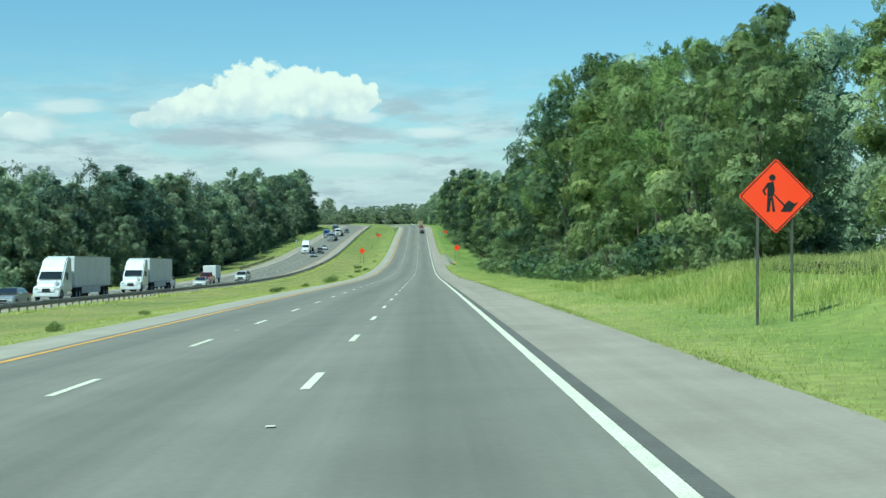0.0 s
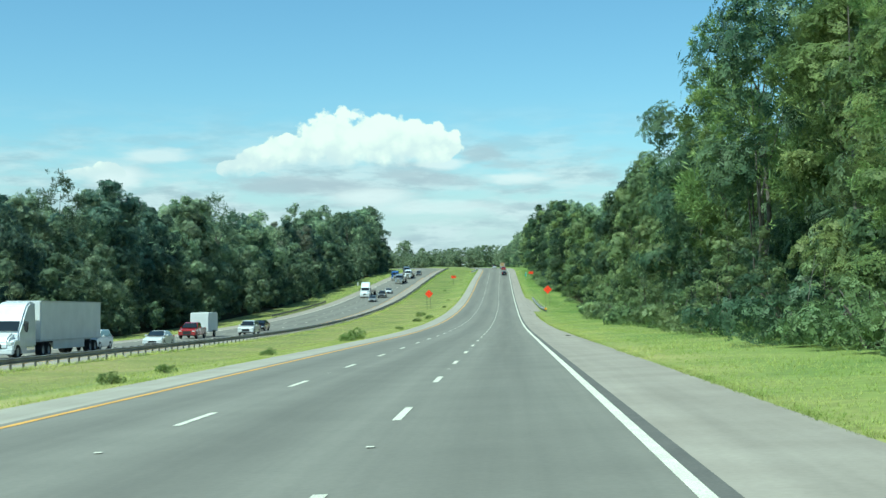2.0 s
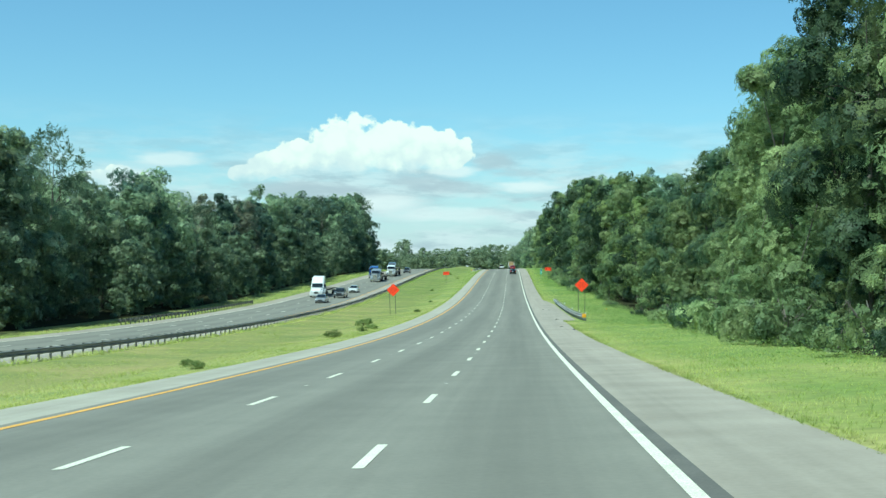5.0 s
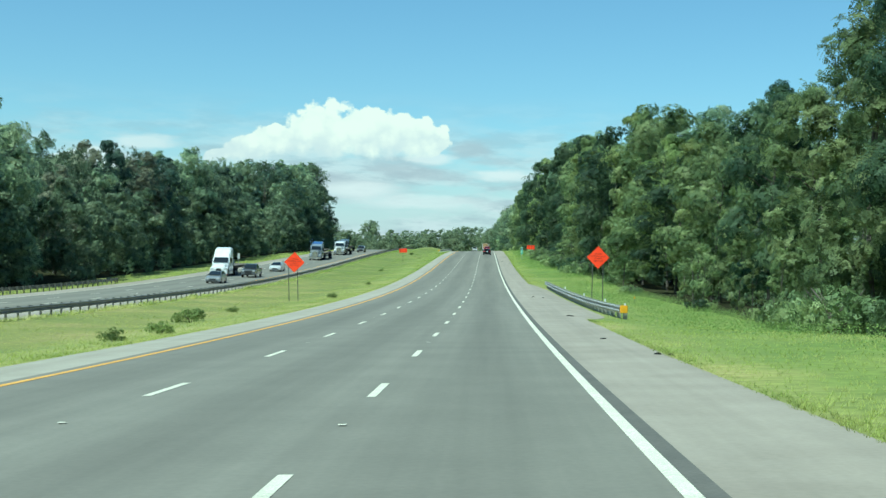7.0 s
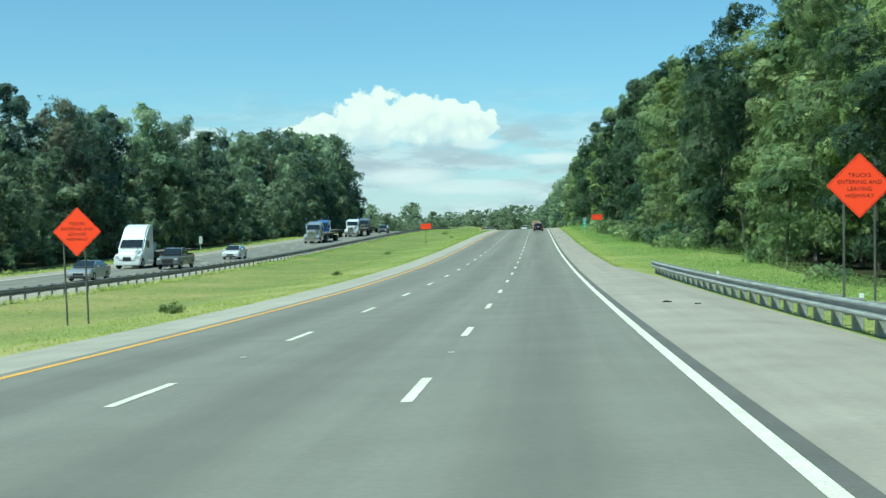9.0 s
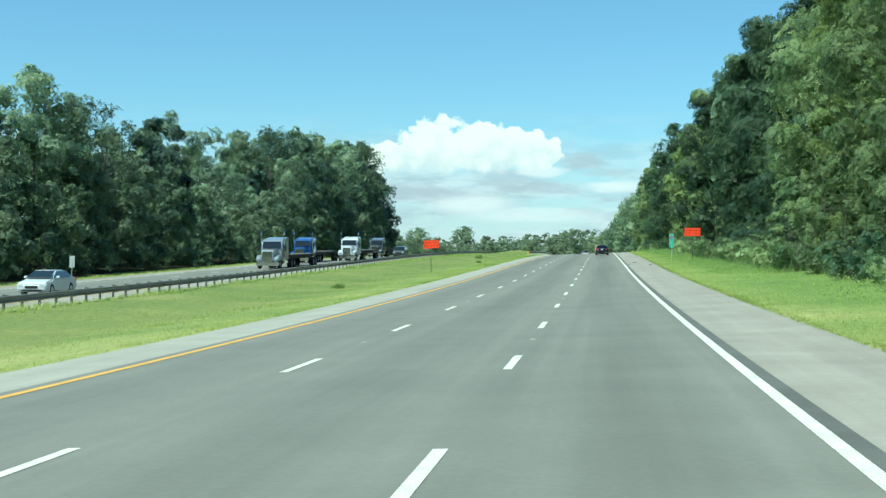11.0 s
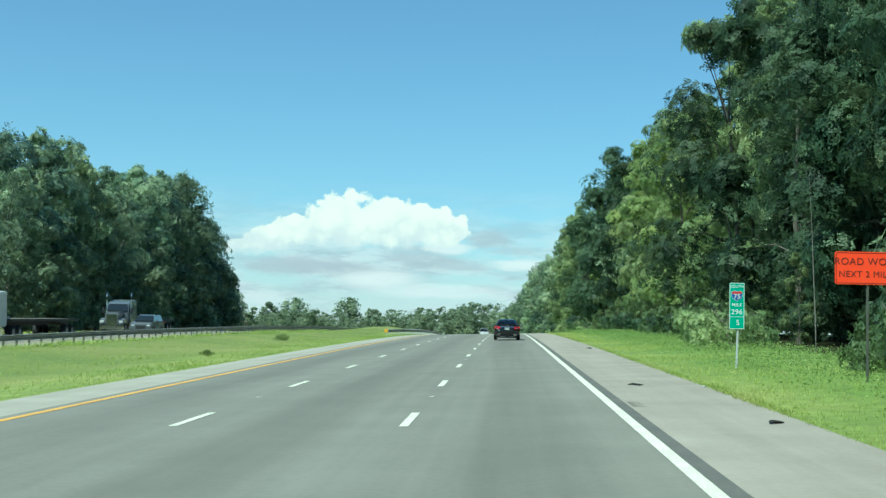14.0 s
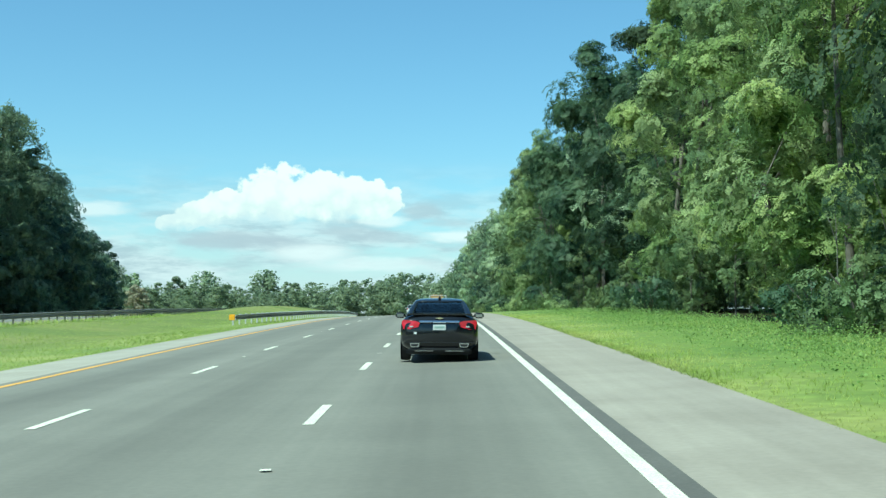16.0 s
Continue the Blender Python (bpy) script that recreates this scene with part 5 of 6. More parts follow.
guard_rail("guard_rail", [(626.0, -13.6), (634, -13.0), (650, -12.2), (700, -11.8), (760, -11.8)], -1, "dull grey guard rail with yellow end beside the median", 1.905, STEEL, "guard rails", 0.5, True, RAIL_DULL)
for s, u, z, m, lab in ((310.4, 6.95, 0.62, WHITE, "small white delineator tab behind the guard rail"), (321.2, 6.85, 0.6, WHITE, "small white delineator tab behind the guard rail"), (337.6, 6.75, 0.56, WHITE, "small white delineator tab behind the guard rail"),
                        (361.5, 6.75, 0.54, WHITE, "small white delineator tab behind the guard rail"), (351.5, 11.8, 0.38, YELLOW_CAP, "short yellow marker post in the vines")):
    ob = thing("delineator", stand(s, u), lab, "marker post", "roadside markers")
    bm = bmesh.new()
    box(bm, -0.05, 0.05, -0.01, 0.01, z, z + 0.17, 0.004)
    part("reflector", bm, m, ob)
    bm = bmesh.new()
    box(bm, -0.02, 0.02, 0.012, 0.04, -0.3, z + 0.1, 0.004)
    part("post", bm, POST, ob)


# ---- vehicles ----
def ring_shell(rings, closed_ends=True):
    """A skin through rings of equal count."""
    bm = bmesh.new()
    vs = [[bm.verts.new(p) for p in r] for r in rings]
    n = len(rings[0])
    for a, b in zip(vs, vs[1:]):
        for k in range(n):
            bm.faces.new((a[k], a[(k + 1) % n], b[(k + 1) % n], b[k]))
    if closed_ends:
        bm.faces.new(vs[0][::-1])
        bm.faces.new(vs[-1])
    bmesh.ops.recalc_face_normals(bm, faces=bm.faces)
    return bm


def body_ring(y, w, z0, z1, e=4.0, n=28):
    out = []
    for i in range(n):
        a = 2 * math.pi * (i + 0.5) / n
        c, s = math.cos(a), math.sin(a)
        out.append((w * math.copysign(abs(c) ** (2 / e), c), y, (z0 + z1) / 2 + (z1 - z0) / 2 * math.copysign(abs(s) ** (2 / e), s)))
    return out


def deck_ring(z, y0, y1, w, e=5.0, n=28):
    out = []
    for i in range(n):
        a = 2 * math.pi * (i + 0.5) / n
        c, s = math.cos(a), math.sin(a)
        out.append((w * math.copysign(abs(c) ** (2 / e), c), (y0 + y1) / 2 + (y1 - y0) / 2 * math.copysign(abs(s) ** (2 / e), s), z))
    return out


def wheel(parent, x, y, r, width, twin=False):
    """A tyre with rounded shoulders and a dished rim."""
    prof = [(0.58 * r, -0.45), (0.9 * r, -0.5), (r, -0.36), (r, 0.36), (0.9 * r, 0.5), (0.58 * r, 0.45)]
    bm = bmesh.new()
    n = 24
    rings = [[bm.verts.new((t * width, math.cos(2 * math.pi * k / n) * q, math.sin(2 * math.pi * k / n) * q)) for k in range(n)] for q, t in prof]
    for a, b in zip(rings, rings[1:]):
        for k in range(n):
            bm.faces.new((a[k], a[(k + 1) % n], b[(k + 1) % n], b[k]))
    bmesh.ops.recalc_face_normals(bm, faces=bm.faces)
    shifted(bm, x, y, r)
    w = part("wheel", bm, TYRE, parent, "black rubber tyre on a light rim")
    bm = bmesh.new()
    side = 1 if x > 0 else -1
    rr = [(0.6 * r, 0.4), (0.5 * r, 0.3), (0.2 * r, 0.34), (0.02 * r, 0.4)]
    rings = [[bm.verts.new((side * t * width, math.cos(2 * math.pi * k / n) * q, math.sin(2 * math.pi * k / n) * q)) for k in range(n)] for q, t in rr]
    for a, b in zip(rings, rings[1:]):
        for k in range(n):
            bm.faces.new((a[k], a[(k + 1) % n], b[(k + 1) % n], b[k]))
    bmesh.ops.recalc_face_normals(bm, faces=bm.faces)
    part("rim", shifted(bm, x, y, r), RIM, w)
    return w


def slab(name, parent, material, x0, x1, y0, y1, z0, z1, bevel=0.02, label="", m=None):
    bm = bmesh.new()
    box(bm, x0, x1, y0, y1, z0, z1, bevel)
    if m is not None:
        bmesh.ops.transform(bm, matrix=m, verts=bm.verts)
    return part(name, bm, material, parent, label)


def profile_body(points, half, inset=0.0, bevel=0.05):
    """A side outline (y, z) drawn out across the width, its edges rounded; inset narrows the top."""
    bm = bmesh.new()
    zs = [z for _, z in points]
    lo, hi = min(zs), max(zs)
    sides = []
    for k in (-1, 1):
        sides.append([bm.verts.new((k * (half - inset * (z - lo) / (hi - lo)), y, z)) for y, z in points])
    n = len(points)
    for i in range(n):
        j = (i + 1) % n
        bm.faces.new((sides[0][i], sides[0][j], sides[1][j], sides[1][i]))
    bm.faces.new(sides[0][::-1])
    bm.faces.new(sides[1])
    bmesh.ops.recalc_face_normals(bm, faces=bm.faces)
    if bevel:
        bmesh.ops.bevel(bm, geom=bm.edges[:], offset=bevel, segments=2, affect="EDGES")
    return bm


def black_saloon(m):
    """A large black saloon, its tail at y = 0 and its nose ahead."""
    ob = thing("saloon_car", m, "glossy black four-door saloon with red tail lamps driving in the lane", "car")
    rings = [body_ring(0.0, 0.80, 0.42, 0.98), body_ring(0.05, 0.875, 0.34, 1.06), body_ring(0.2, 0.915, 0.25, 1.13), body_ring(0.9, 0.927, 0.2, 1.13), body_ring(1.6, 0.927, 0.18, 1.06),
             body_ring(3.4, 0.927, 0.18, 1.02), body_ring(4.2, 0.92, 0.2, 0.96), body_ring(4.8, 0.88, 0.24, 0.84), body_ring(5.05, 0.78, 0.3, 0.72), body_ring(5.11, 0.6, 0.36, 0.6)]
    body = part("body", ring_shell(rings), CAR_BLACK, ob, "glossy black painted body", smooth=True)
    cabin = [deck_ring(0.98, 0.62, 3.95, 0.79, 6), deck_ring(1.08, 0.8, 3.72, 0.775, 6), deck_ring(1.2, 1.06, 3.42, 0.735, 6), deck_ring(1.32, 1.35, 3.13, 0.685, 6), deck_ring(1.405, 1.6, 2.93, 0.635, 5)]
    part("cabin_glass", ring_shell(cabin), GLASS, ob, "dark tinted cabin glass", smooth=True)
    for k in (-1, 1):
        bm = bmesh.new()
        box(bm, k * 0.38 - 0.25, k * 0.38 + 0.25, 2.3, 2.45, 0.9, 1.17, 0.05)
        seat = part("front_seat", bm, SEAT, ob, "dark seat back", smooth=True)
        bm = bmesh.new()
        box(bm, k * 0.38 - 0.13, k * 0.38 + 0.13, 2.28, 2.38, 1.17, 1.345, 0.05)
        part("headrest", bm, SEAT, seat, smooth=True)
    slab("rear_seat", ob, SEAT, -0.66, 0.66, 1.2, 1.42, 0.9, 1.15, 0.05, "dark rear bench")
    slab("parcel_shelf", ob, SEAT, -0.68, 0.68, 0.86, 1.22, 1.06, 1.1, 0.01)
    slab("rear_view_mirror", ob, DARK, -0.11, 0.11, 3.02, 3.06, 1.26, 1.32, 0.015)
    roof = [deck_ring(1.395, 1.56, 2.97, 0.645, 5), deck_ring(1.44, 1.7, 2.85, 0.605, 5), deck_ring(1.478, 1.9, 2.68, 0.5, 4), deck_ring(1.493, 2.1, 2.55, 0.3, 3)]
    part("roof", ring_shell(roof), CAR_BLACK, ob, "black roof panel", smooth=True)
    for k in (-1, 1):
        for p, q in (((0.72, 0.74, 1.02), (0.575, 1.62, 1.37)), ((0.71, 2.3, 1.0), (0.59, 2.3, 1.36)), ((0.72, 3.85, 1.0), (0.575, 2.93, 1.36))):
            bm = bmesh.new()
            limb(bm, [Vector((k * p[0], p[1], p[2])), Vector((k * ((p[0] + q[0]) / 2 + 0.012), (p[1] + q[1]) / 2, (p[2] + q[2]) / 2 + 0.012)), Vector((k * q[0], q[1], q[2]))], [0.095, 0.08, 0.06], 10)
            part("pillar", bm, CAR_BLACK, ob, smooth=True)
    for k in (-1, 1):
        bm = bmesh.new()
        pts = [(0.45, 0.93), (0.5, 0.83), (0.70, 0.775), (0.85, 0.78), (0.892, 0.93), (0.86, 0.995), (0.56, 0.97)]
        outer = [bm.verts.new((k * x, -0.016 + 0.055 * max(0, (x - 0.62) / 0.27) ** 2, z)) for x, z in pts]
        inner = [bm.verts.new((k * x, 0.14 + 0.055 * max(0, (x - 0.62) / 0.27) ** 2, z)) for x, z in pts]
        bm.faces.new(outer)
        for i in range(len(pts)):
            j = (i + 1) % len(pts)
            bm.faces.new((outer[i], outer[j], inner[j], inner[i]))
        bmesh.ops.recalc_face_normals(bm, faces=bm.faces)
        tl = part("tail_lamp", bm, RED_LENS, ob, "red tail lamp")
        slab("lamp_insert", tl, CLEAR_LENS, k * 0.66 - 0.045, k * 0.66 + 0.045, -0.024, 0.02, 0.82, 0.85, 0.004, "small clear reversing lens")
        # door mirror
        bm = bmesh.new()
        box(bm, k * 1.02 - 0.125, k * 1.02 + 0.125, 3.28, 3.42, 0.97, 1.12, 0.035)
        mir = part("door_mirror", bm, CAR_BLACK, ob, "black door mirror", smooth=True)
        slab("mirror_glass", mir, MIRROR, k * 1.02 - 0.085, k * 1.02 + 0.085, 3.273, 3.279, 1.0, 1.085, 0.002, "silvered mirror glass")
        slab("mirror_arm", mir, DARK, min(k * 0.84, k * 0.93), max(k * 0.84, k * 0.93), 3.32, 3.38, 1.0, 1.04, 0.01)
        ex = part("exhaust_tip", plate([(k * (0.58 + a), b) for a, b in ((-0.115, 0.45), (0.115, 0.45), (0.1, 0.375), (0.06, 0.355), (-0.06, 0.355), (-0.1, 0.375))], -0.03, 0.12), CHROME, ob, "chrome exhaust outlet")
        part("exhaust_bore", plate([(k * (0.58 + a), b) for a, b in ((-0.09, 0.432), (0.09, 0.432), (0.08, 0.385), (0.05, 0.372), (-0.05, 0.372), (-0.08, 0.385))], -0.036, -0.02), DARK, ex)
        slab("lower_trim", ob, CHROME, k * 0.36 - 0.22, k * 0.36 + 0.22, -0.026, 0.0, 0.262, 0.276, 0.003, "thin bright strip under the bumper")
        for y in (0.98, 3.95):
            wheel(ob, k * 0.81, y, 0.345, 0.235)
            bm = bmesh.new()
            bmesh.ops.create_circle(bm, cap_ends=True, segments=28, radius=0.39)
            bmesh.ops.transform(bm, matrix=pose(k * 0.931, y, 0.36, 0, 90, 0), verts=bm.verts)
            part("wheel_arch", bm, DARK, ob)
    bm = bmesh.new()
    box(bm, -0.47, 0.47, -0.02, 0.02, -0.026, 0.026, 0.006)
    bmesh.ops.transform(bm, matrix=pose(0, -0.03, 0.95, -38, 0, 0), verts=bm.verts)
    part("trim_strip", bm, CHROME, ob, "bright chrome strip across the boot")
    pl = slab("number_plate", ob, PLATE, -0.15, 0.15, -0.035, -0.015, 0.755, 0.89, 0.006, "pale number plate with plain bars")
    slab("plate_bar", pl, PLATE_BAR, -0.12, 0.12, -0.039, -0.035, 0.80, 0.845, 0.001)
    bm = plate([(-0.085, 1.045), (-0.03, 1.045), (-0.025, 1.058), (0.03, 1.058), (0.033, 1.045), (0.085, 1.045), (0.08, 1.025), (0.03, 1.025), (0.025, 1.012), (-0.03, 1.012), (-0.033, 1.025), (-0.09, 1.025)], -0.008, 0.06)
    part("badge", bm, GOLD, ob, "small gold badge")
    slab("bumper_insert", ob, DARK, -0.74, 0.74, -0.02, 0.1, 0.26, 0.34, 0.03, "matt dark lower bumper")
    slab("boot_lip", ob, CAR_BLACK, -0.78, 0.78, 0.06, 0.22, 1.105, 1.145, 0.018, "black boot lip")
    slab("bumper_line", ob, DARK, -0.82, 0.82, -0.012, 0.05, 0.46, 0.475, 0.003)
    slab("underbody", ob, DARK, -0.78, 0.78, 0.35, 4.7, 0.17, 0.3, 0.03)
    bm = ring_shell([deck_ring(1.48, 1.78, 2.0, 0.035), deck_ring(1.52, 1.79, 1.93, 0.025), deck_ring(1.555, 1.8, 1.85, 0.008)])
    part("antenna_fin", bm, DARK, ob, "dark roof antenna fin", smooth=True)
    slab("boot_sticker", ob, WHITE, -0.6, -0.53, -0.008, 0.01, 0.66, 0.71, 0.002, "small pale sticker")
    slab("brake_lamp", ob, DARK, -0.12, 0.12, 0.78, 0.84, 1.08, 1.1, 0.006)
    return ob


black_saloon(stand(569.5, -0.1, 0, 0.02, True))


def oncoming_car(s, u, paint_m, label, kind="saloon", turn=180.0, category="car"):
    """A car seen from its front; the nose at y = 0 of its own axes looks along +y before turning."""
    ob = thing({"saloon": "saloon_car", "suv": "sport_utility_car", "pickup": "pickup_truck"}[kind], stand(s, u, turn, 0.02, True), label, category, "traffic on the far carriageway" if turn == 180.0 else "")
    L, half = {"saloon": (4.7, 0.9), "suv": (4.8, 0.97), "pickup": (5.7, 1.0)}[kind]
    up = {"saloon": 0.0, "suv": 0.16, "pickup": 0.2}[kind]
    if kind == "saloon":
        low = [(0, 0.3), (0, 0.66), (-0.12, 0.76), (-1.2, 0.96), (-3.9, 1.02), (-L + 0.05, 0.98), (-L, 0.4), (-L + 0.3, 0.22), (-0.3, 0.2)]
        cab = [(-1.05, 0.95), (-1.95, 1.42), (-3.0, 1.46), (-3.6, 1.36), (-4.3, 1.0)]
    elif kind == "suv":
        low = [(0, 0.36), (0, 0.85), (-0.15, 0.98), (-1.2, 1.12), (-L + 0.05, 1.15), (-L, 0.5), (-L + 0.3, 0.3), (-0.3, 0.28)]
        cab = [(-1.1, 1.1), (-1.75, 1.68), (-2.4, 1.76), (-4.2, 1.74), (-L + 0.1, 1.12)]
    else:
        low = [(0, 0.42), (0, 0.98), (-0.15, 1.08), (-1.4, 1.2), (-L, 1.2), (-L, 0.55), (-L + 0.3, 0.4), (-0.3, 0.36)]
        cab = [(-1.35, 1.18), (-1.95, 1.78), (-2.4, 1.86), (-3.5, 1.85), (-3.75, 1.18)]
    part("body", profile_body(low, half, 0.04, 0.07), paint_m, ob, smooth=False)
    part("cabin", profile_body(cab, half - 0.1, 0.16, 0.05), paint_m, ob)
    (y0, z0), (y1, z1) = cab[0], cab[1]
    bm = bmesh.new()
    w0, w1 = half - 0.16, half - 0.3
    bm.faces.new([bm.verts.new(v) for v in ((-w0, y0 + 0.0, z0 + 0.06), (w0, y0 + 0.0, z0 + 0.06), (w1, y1 + 0.03, z1 - 0.03), (-w1, y1 + 0.03, z1 - 0.03))])
    r = bmesh.ops.extrude_face_region(bm, geom=bm.faces[:])
    bmesh.ops.translate(bm, vec=(0, 0.035, 0.03), verts=[v for v in r["geom"] if isinstance(v, bmesh.types.BMVert)])
    bmesh.ops.recalc_face_normals(bm, faces=bm.faces)
    part("windscreen", bm, GLASS_DARK, ob, "dark reflecting windscreen")
    yb0, zb0 = cab[-1]
    yb1, zb1 = cab[-2]
    bm = bmesh.new()
    bm.faces.new([bm.verts.new(v) for v in ((-w0, yb0 - 0.02, zb0 + 0.08), (w0, yb0 - 0.02, zb0 + 0.08), (w1, yb1 - 0.03, zb1 - 0.06), (-w1, yb1 - 0.03, zb1 - 0.06))])
    r = bmesh.ops.extrude_face_region(bm, geom=bm.faces[:])
    bmesh.ops.translate(bm, vec=(0, -0.035, 0.02), verts=[v for v in r["geom"] if isinstance(v, bmesh.types.BMVert)])
    bmesh.ops.recalc_face_normals(bm, faces=bm.faces)
    part("rear_window", bm, GLASS_DARK, ob, "dark rear window")
    zt = z1 - 0.05
    for k in (-1, 1):
        bm = bmesh.new()
        ys = [y0 - 0.25, y1 - 0.05, cab[-2][0] + 0.05, cab[-1][0] + 0.3]
        zs = [z0 + 0.06, zt, zt, z0 + 0.08]
        lo, hi = min(z for _, z in cab), max(z for _, z in cab)
        bm.faces.new([bm.verts.new((k * (half - 0.1 - 0.16 * (z - lo) / (hi - lo) + 0.006), y, z)) for y, z in zip(ys, zs)])
        part("side_window", bm, GLASS_DARK, ob, "dark side window")
        zl = low[1][1]
        slab("headlamp", ob, CLEAR_LENS, k * (half - 0.26) - 0.17, k * (half - 0.26) + 0.17, -0.2, 0.012, zl - 0.16, zl - 0.02, 0.03, "clear headlamp")
        slab("tail_lamp", ob, RED_LENS, k * (half - 0.12) - 0.08, k * (half - 0.12) + 0.08, -L - 0.012, -L + 0.15, 0.78 + up, 1.0 + up, 0.02, "red tail lamp")
        slab("door_mirror", ob, paint_m, k * (half + 0.09) - 0.1, k * (half + 0.09) + 0.1, y0 - 0.55, y0 - 0.43, z0 + 0.02, z0 + 0.18, 0.03)
        r = 0.33 + 0.3 * up
        for y in (-0.9, -L + 0.95):
            wheel(ob, k * (half - 0.1), y, r, 0.22)
    slab("grille", ob, DARK, -half + 0.5, half - 0.5, -0.1, 0.014, low[0][1] + 0.1, low[1][1] - 0.06, 0.02, "dark grille")
    slab("lower_grille", ob, DARK, -half + 0.3, half - 0.3, -0.1, 0.012, low[0][1] - 0.02, low[0][1] + 0.07, 0.02)
    pl = slab("number_plate", ob, PLATE, -0.15, 0.15, -L - 0.02, -L + 0.02, 0.66 + up, 0.8 + up, 0.005)
    slab("plate_bar", pl, PLATE_BAR, -0.12, 0.12, -L - 0.024, -L - 0.019, 0.70 + up, 0.75 + up, 0.001)
    if kind == "pickup":
        slab("cargo_bed", ob, DARK, -half + 0.12, half - 0.12, -L + 0.1, -3.85, 1.19, 1.215, 0.01)
        slab("rear_bumper", ob, CHROME, -half + 0.05, half - 0.05, -L - 0.12, -L + 0.05, 0.5, 0.68, 0.03, "bright rear bumper")
    return ob


def big_truck(s, u, paint_m, label, load="box", aero=True):
    """A tractor unit with a box or a flat trailer; the front bumper at y = 0."""
    m = stand(s, u, 180, 0.02, True)
    ob = thing("tractor_unit", m, label, "truck", "trucks on the far carriageway")
    if aero:
        side = [(-1.15, 0.75), (-1.2, 1.85), (-1.95, 2.62), (-2.2, 2.95), (-3.0, 3.75), (-3.6, 3.95), (-4.6, 4.02), (-4.6, 0.75)]
        part("bonnet", profile_body([(0.02, 0.7), (0.03, 1.15), (-0.12, 1.42), (-0.5, 1.6), (-1.3, 1.86), (-1.3, 0.7)], 0.86, 0.1, 0.1), paint_m, ob, "sloping rounded bonnet")
        for k in (-1, 1):
            part("fender", profile_body([(0.0, 0.6), (-0.02, 1.0), (-0.3, 1.28), (-0.9, 1.38), (-1.5, 1.3), (-1.6, 0.7), (-1.35, 0.95), (-0.7, 0.95), (-0.45, 0.6)], 0.26, 0.02, 0.06), paint_m, ob).matrix_local = pose(k * 0.96, 0, 0)
            slab("side_fairing", ob, paint_m, k * 1.12 - 0.05, k * 1.12 + 0.05, -4.5, -1.7, 0.35, 0.8, 0.03)
        part("cab", profile_body(side, 1.22, 0.12, 0.12), paint_m, ob, "rounded sleeper cab with high roof")
        glass = ((-1.26, 1.93), (-1.93, 2.6), 1.02)
    else:
        part("bonnet", profile_body([(0, 0.8), (0, 1.85), (-0.1, 1.95), (-1.9, 2.1), (-1.9, 0.8)], 0.72, 0.06, 0.08), paint_m, ob, "long square bonnet")
        part("cab", profile_body([(-1.85, 0.9), (-1.85, 2.05), (-2.15, 2.85), (-2.7, 3.05), (-4.9, 3.3), (-4.9, 0.9)], 1.15, 0.05, 0.07), paint_m, ob, "square sleeper cab")
        glass = ((-1.84, 2.12), (-2.12, 2.8), 1.0)
        for k in (-1, 1):
            part("fender", profile_body([(-0.05, 0.75), (-0.1, 1.25), (-0.6, 1.45), (-1.3, 1.25), (-1.6, 0.7), (-1.3, 0.9), (-0.5, 0.9)], 0.28, 0.0, 0.05), paint_m, ob).matrix_local = pose(k * 0.92, 0, 0)
            bm = bmesh.new()
            limb(bm, [Vector((k * 1.22, -2.4, 0.9)), Vector((k * 1.22, -2.4, 3.0)), Vector((k * 1.22, -2.4, 3.75)), Vector((k * 1.22, -2.52, 3.9))], [0.09, 0.09, 0.075, 0.07], 10)
            part("exhaust_pipe", bm, CHROME, ob, "tall chrome exhaust stack", smooth=True)
    (y0, z0), (y1, z1), w = glass
    bm = bmesh.new()
    bm.faces.new([bm.verts.new(v) for v in ((-w, y0 + 0.02, z0), (w, y0 + 0.02, z0), (w - 0.06, y1 + 0.02, z1), (-w + 0.06, y1 + 0.02, z1))])
    r = bmesh.ops.extrude_face_region(bm, geom=bm.faces[:])
    bmesh.ops.translate(bm, vec=(0, 0.04, 0.03), verts=[v for v in r["geom"] if isinstance(v, bmesh.types.BMVert)])
    bmesh.ops.recalc_face_normals(bm, faces=bm.faces)
    part("windscreen", bm, GLASS_DARK, ob, "dark windscreen")
    gw = 0.42 if aero else 0.55
    part("grille", profile_body([(0.03, 0.75), (0.03, 1.1 if aero else 1.8), (-0.3, 1.25 if aero else 1.85), (-0.3, 0.75)], gw, 0.04, 0.03), DARK if aero else CHROME, ob, "upright grille")
    slab("bumper", ob, CHROME if not aero else paint_m, -1.2, 1.2, -0.35, 0.06, 0.32, 0.72, 0.08, "front bumper")
    slab("chassis", ob, DARK, -0.5, 0.5, -7.6, -0.5, 0.65, 0.95, 0.03)
    for k in (-1, 1):
        slab("headlamp", ob, CLEAR_LENS, k * 0.93 - 0.2, k * 0.93 + 0.2, -0.3, 0.0 if aero else 0.04, 0.95, 1.2, 0.05, "headlamp")
        slab("side_window", ob, GLASS_DARK, k * 1.14 - 0.06, k * 1.14 + 0.06, -3.0, -2.2, 2.0, 2.6, 0.02, "dark side window")
        slab("door_mirror", ob, DARK, k * 1.42 - 0.1, k * 1.42 + 0.1, -2.0, -1.88, 1.85, 2.5, 0.04, "dark door mirror")
        slab("mirror_arm", ob, DARK, min(k * 1.1, k * 1.35), max(k * 1.1, k * 1.35), -1.98, -1.93, 2.35, 2.39, 0.008)
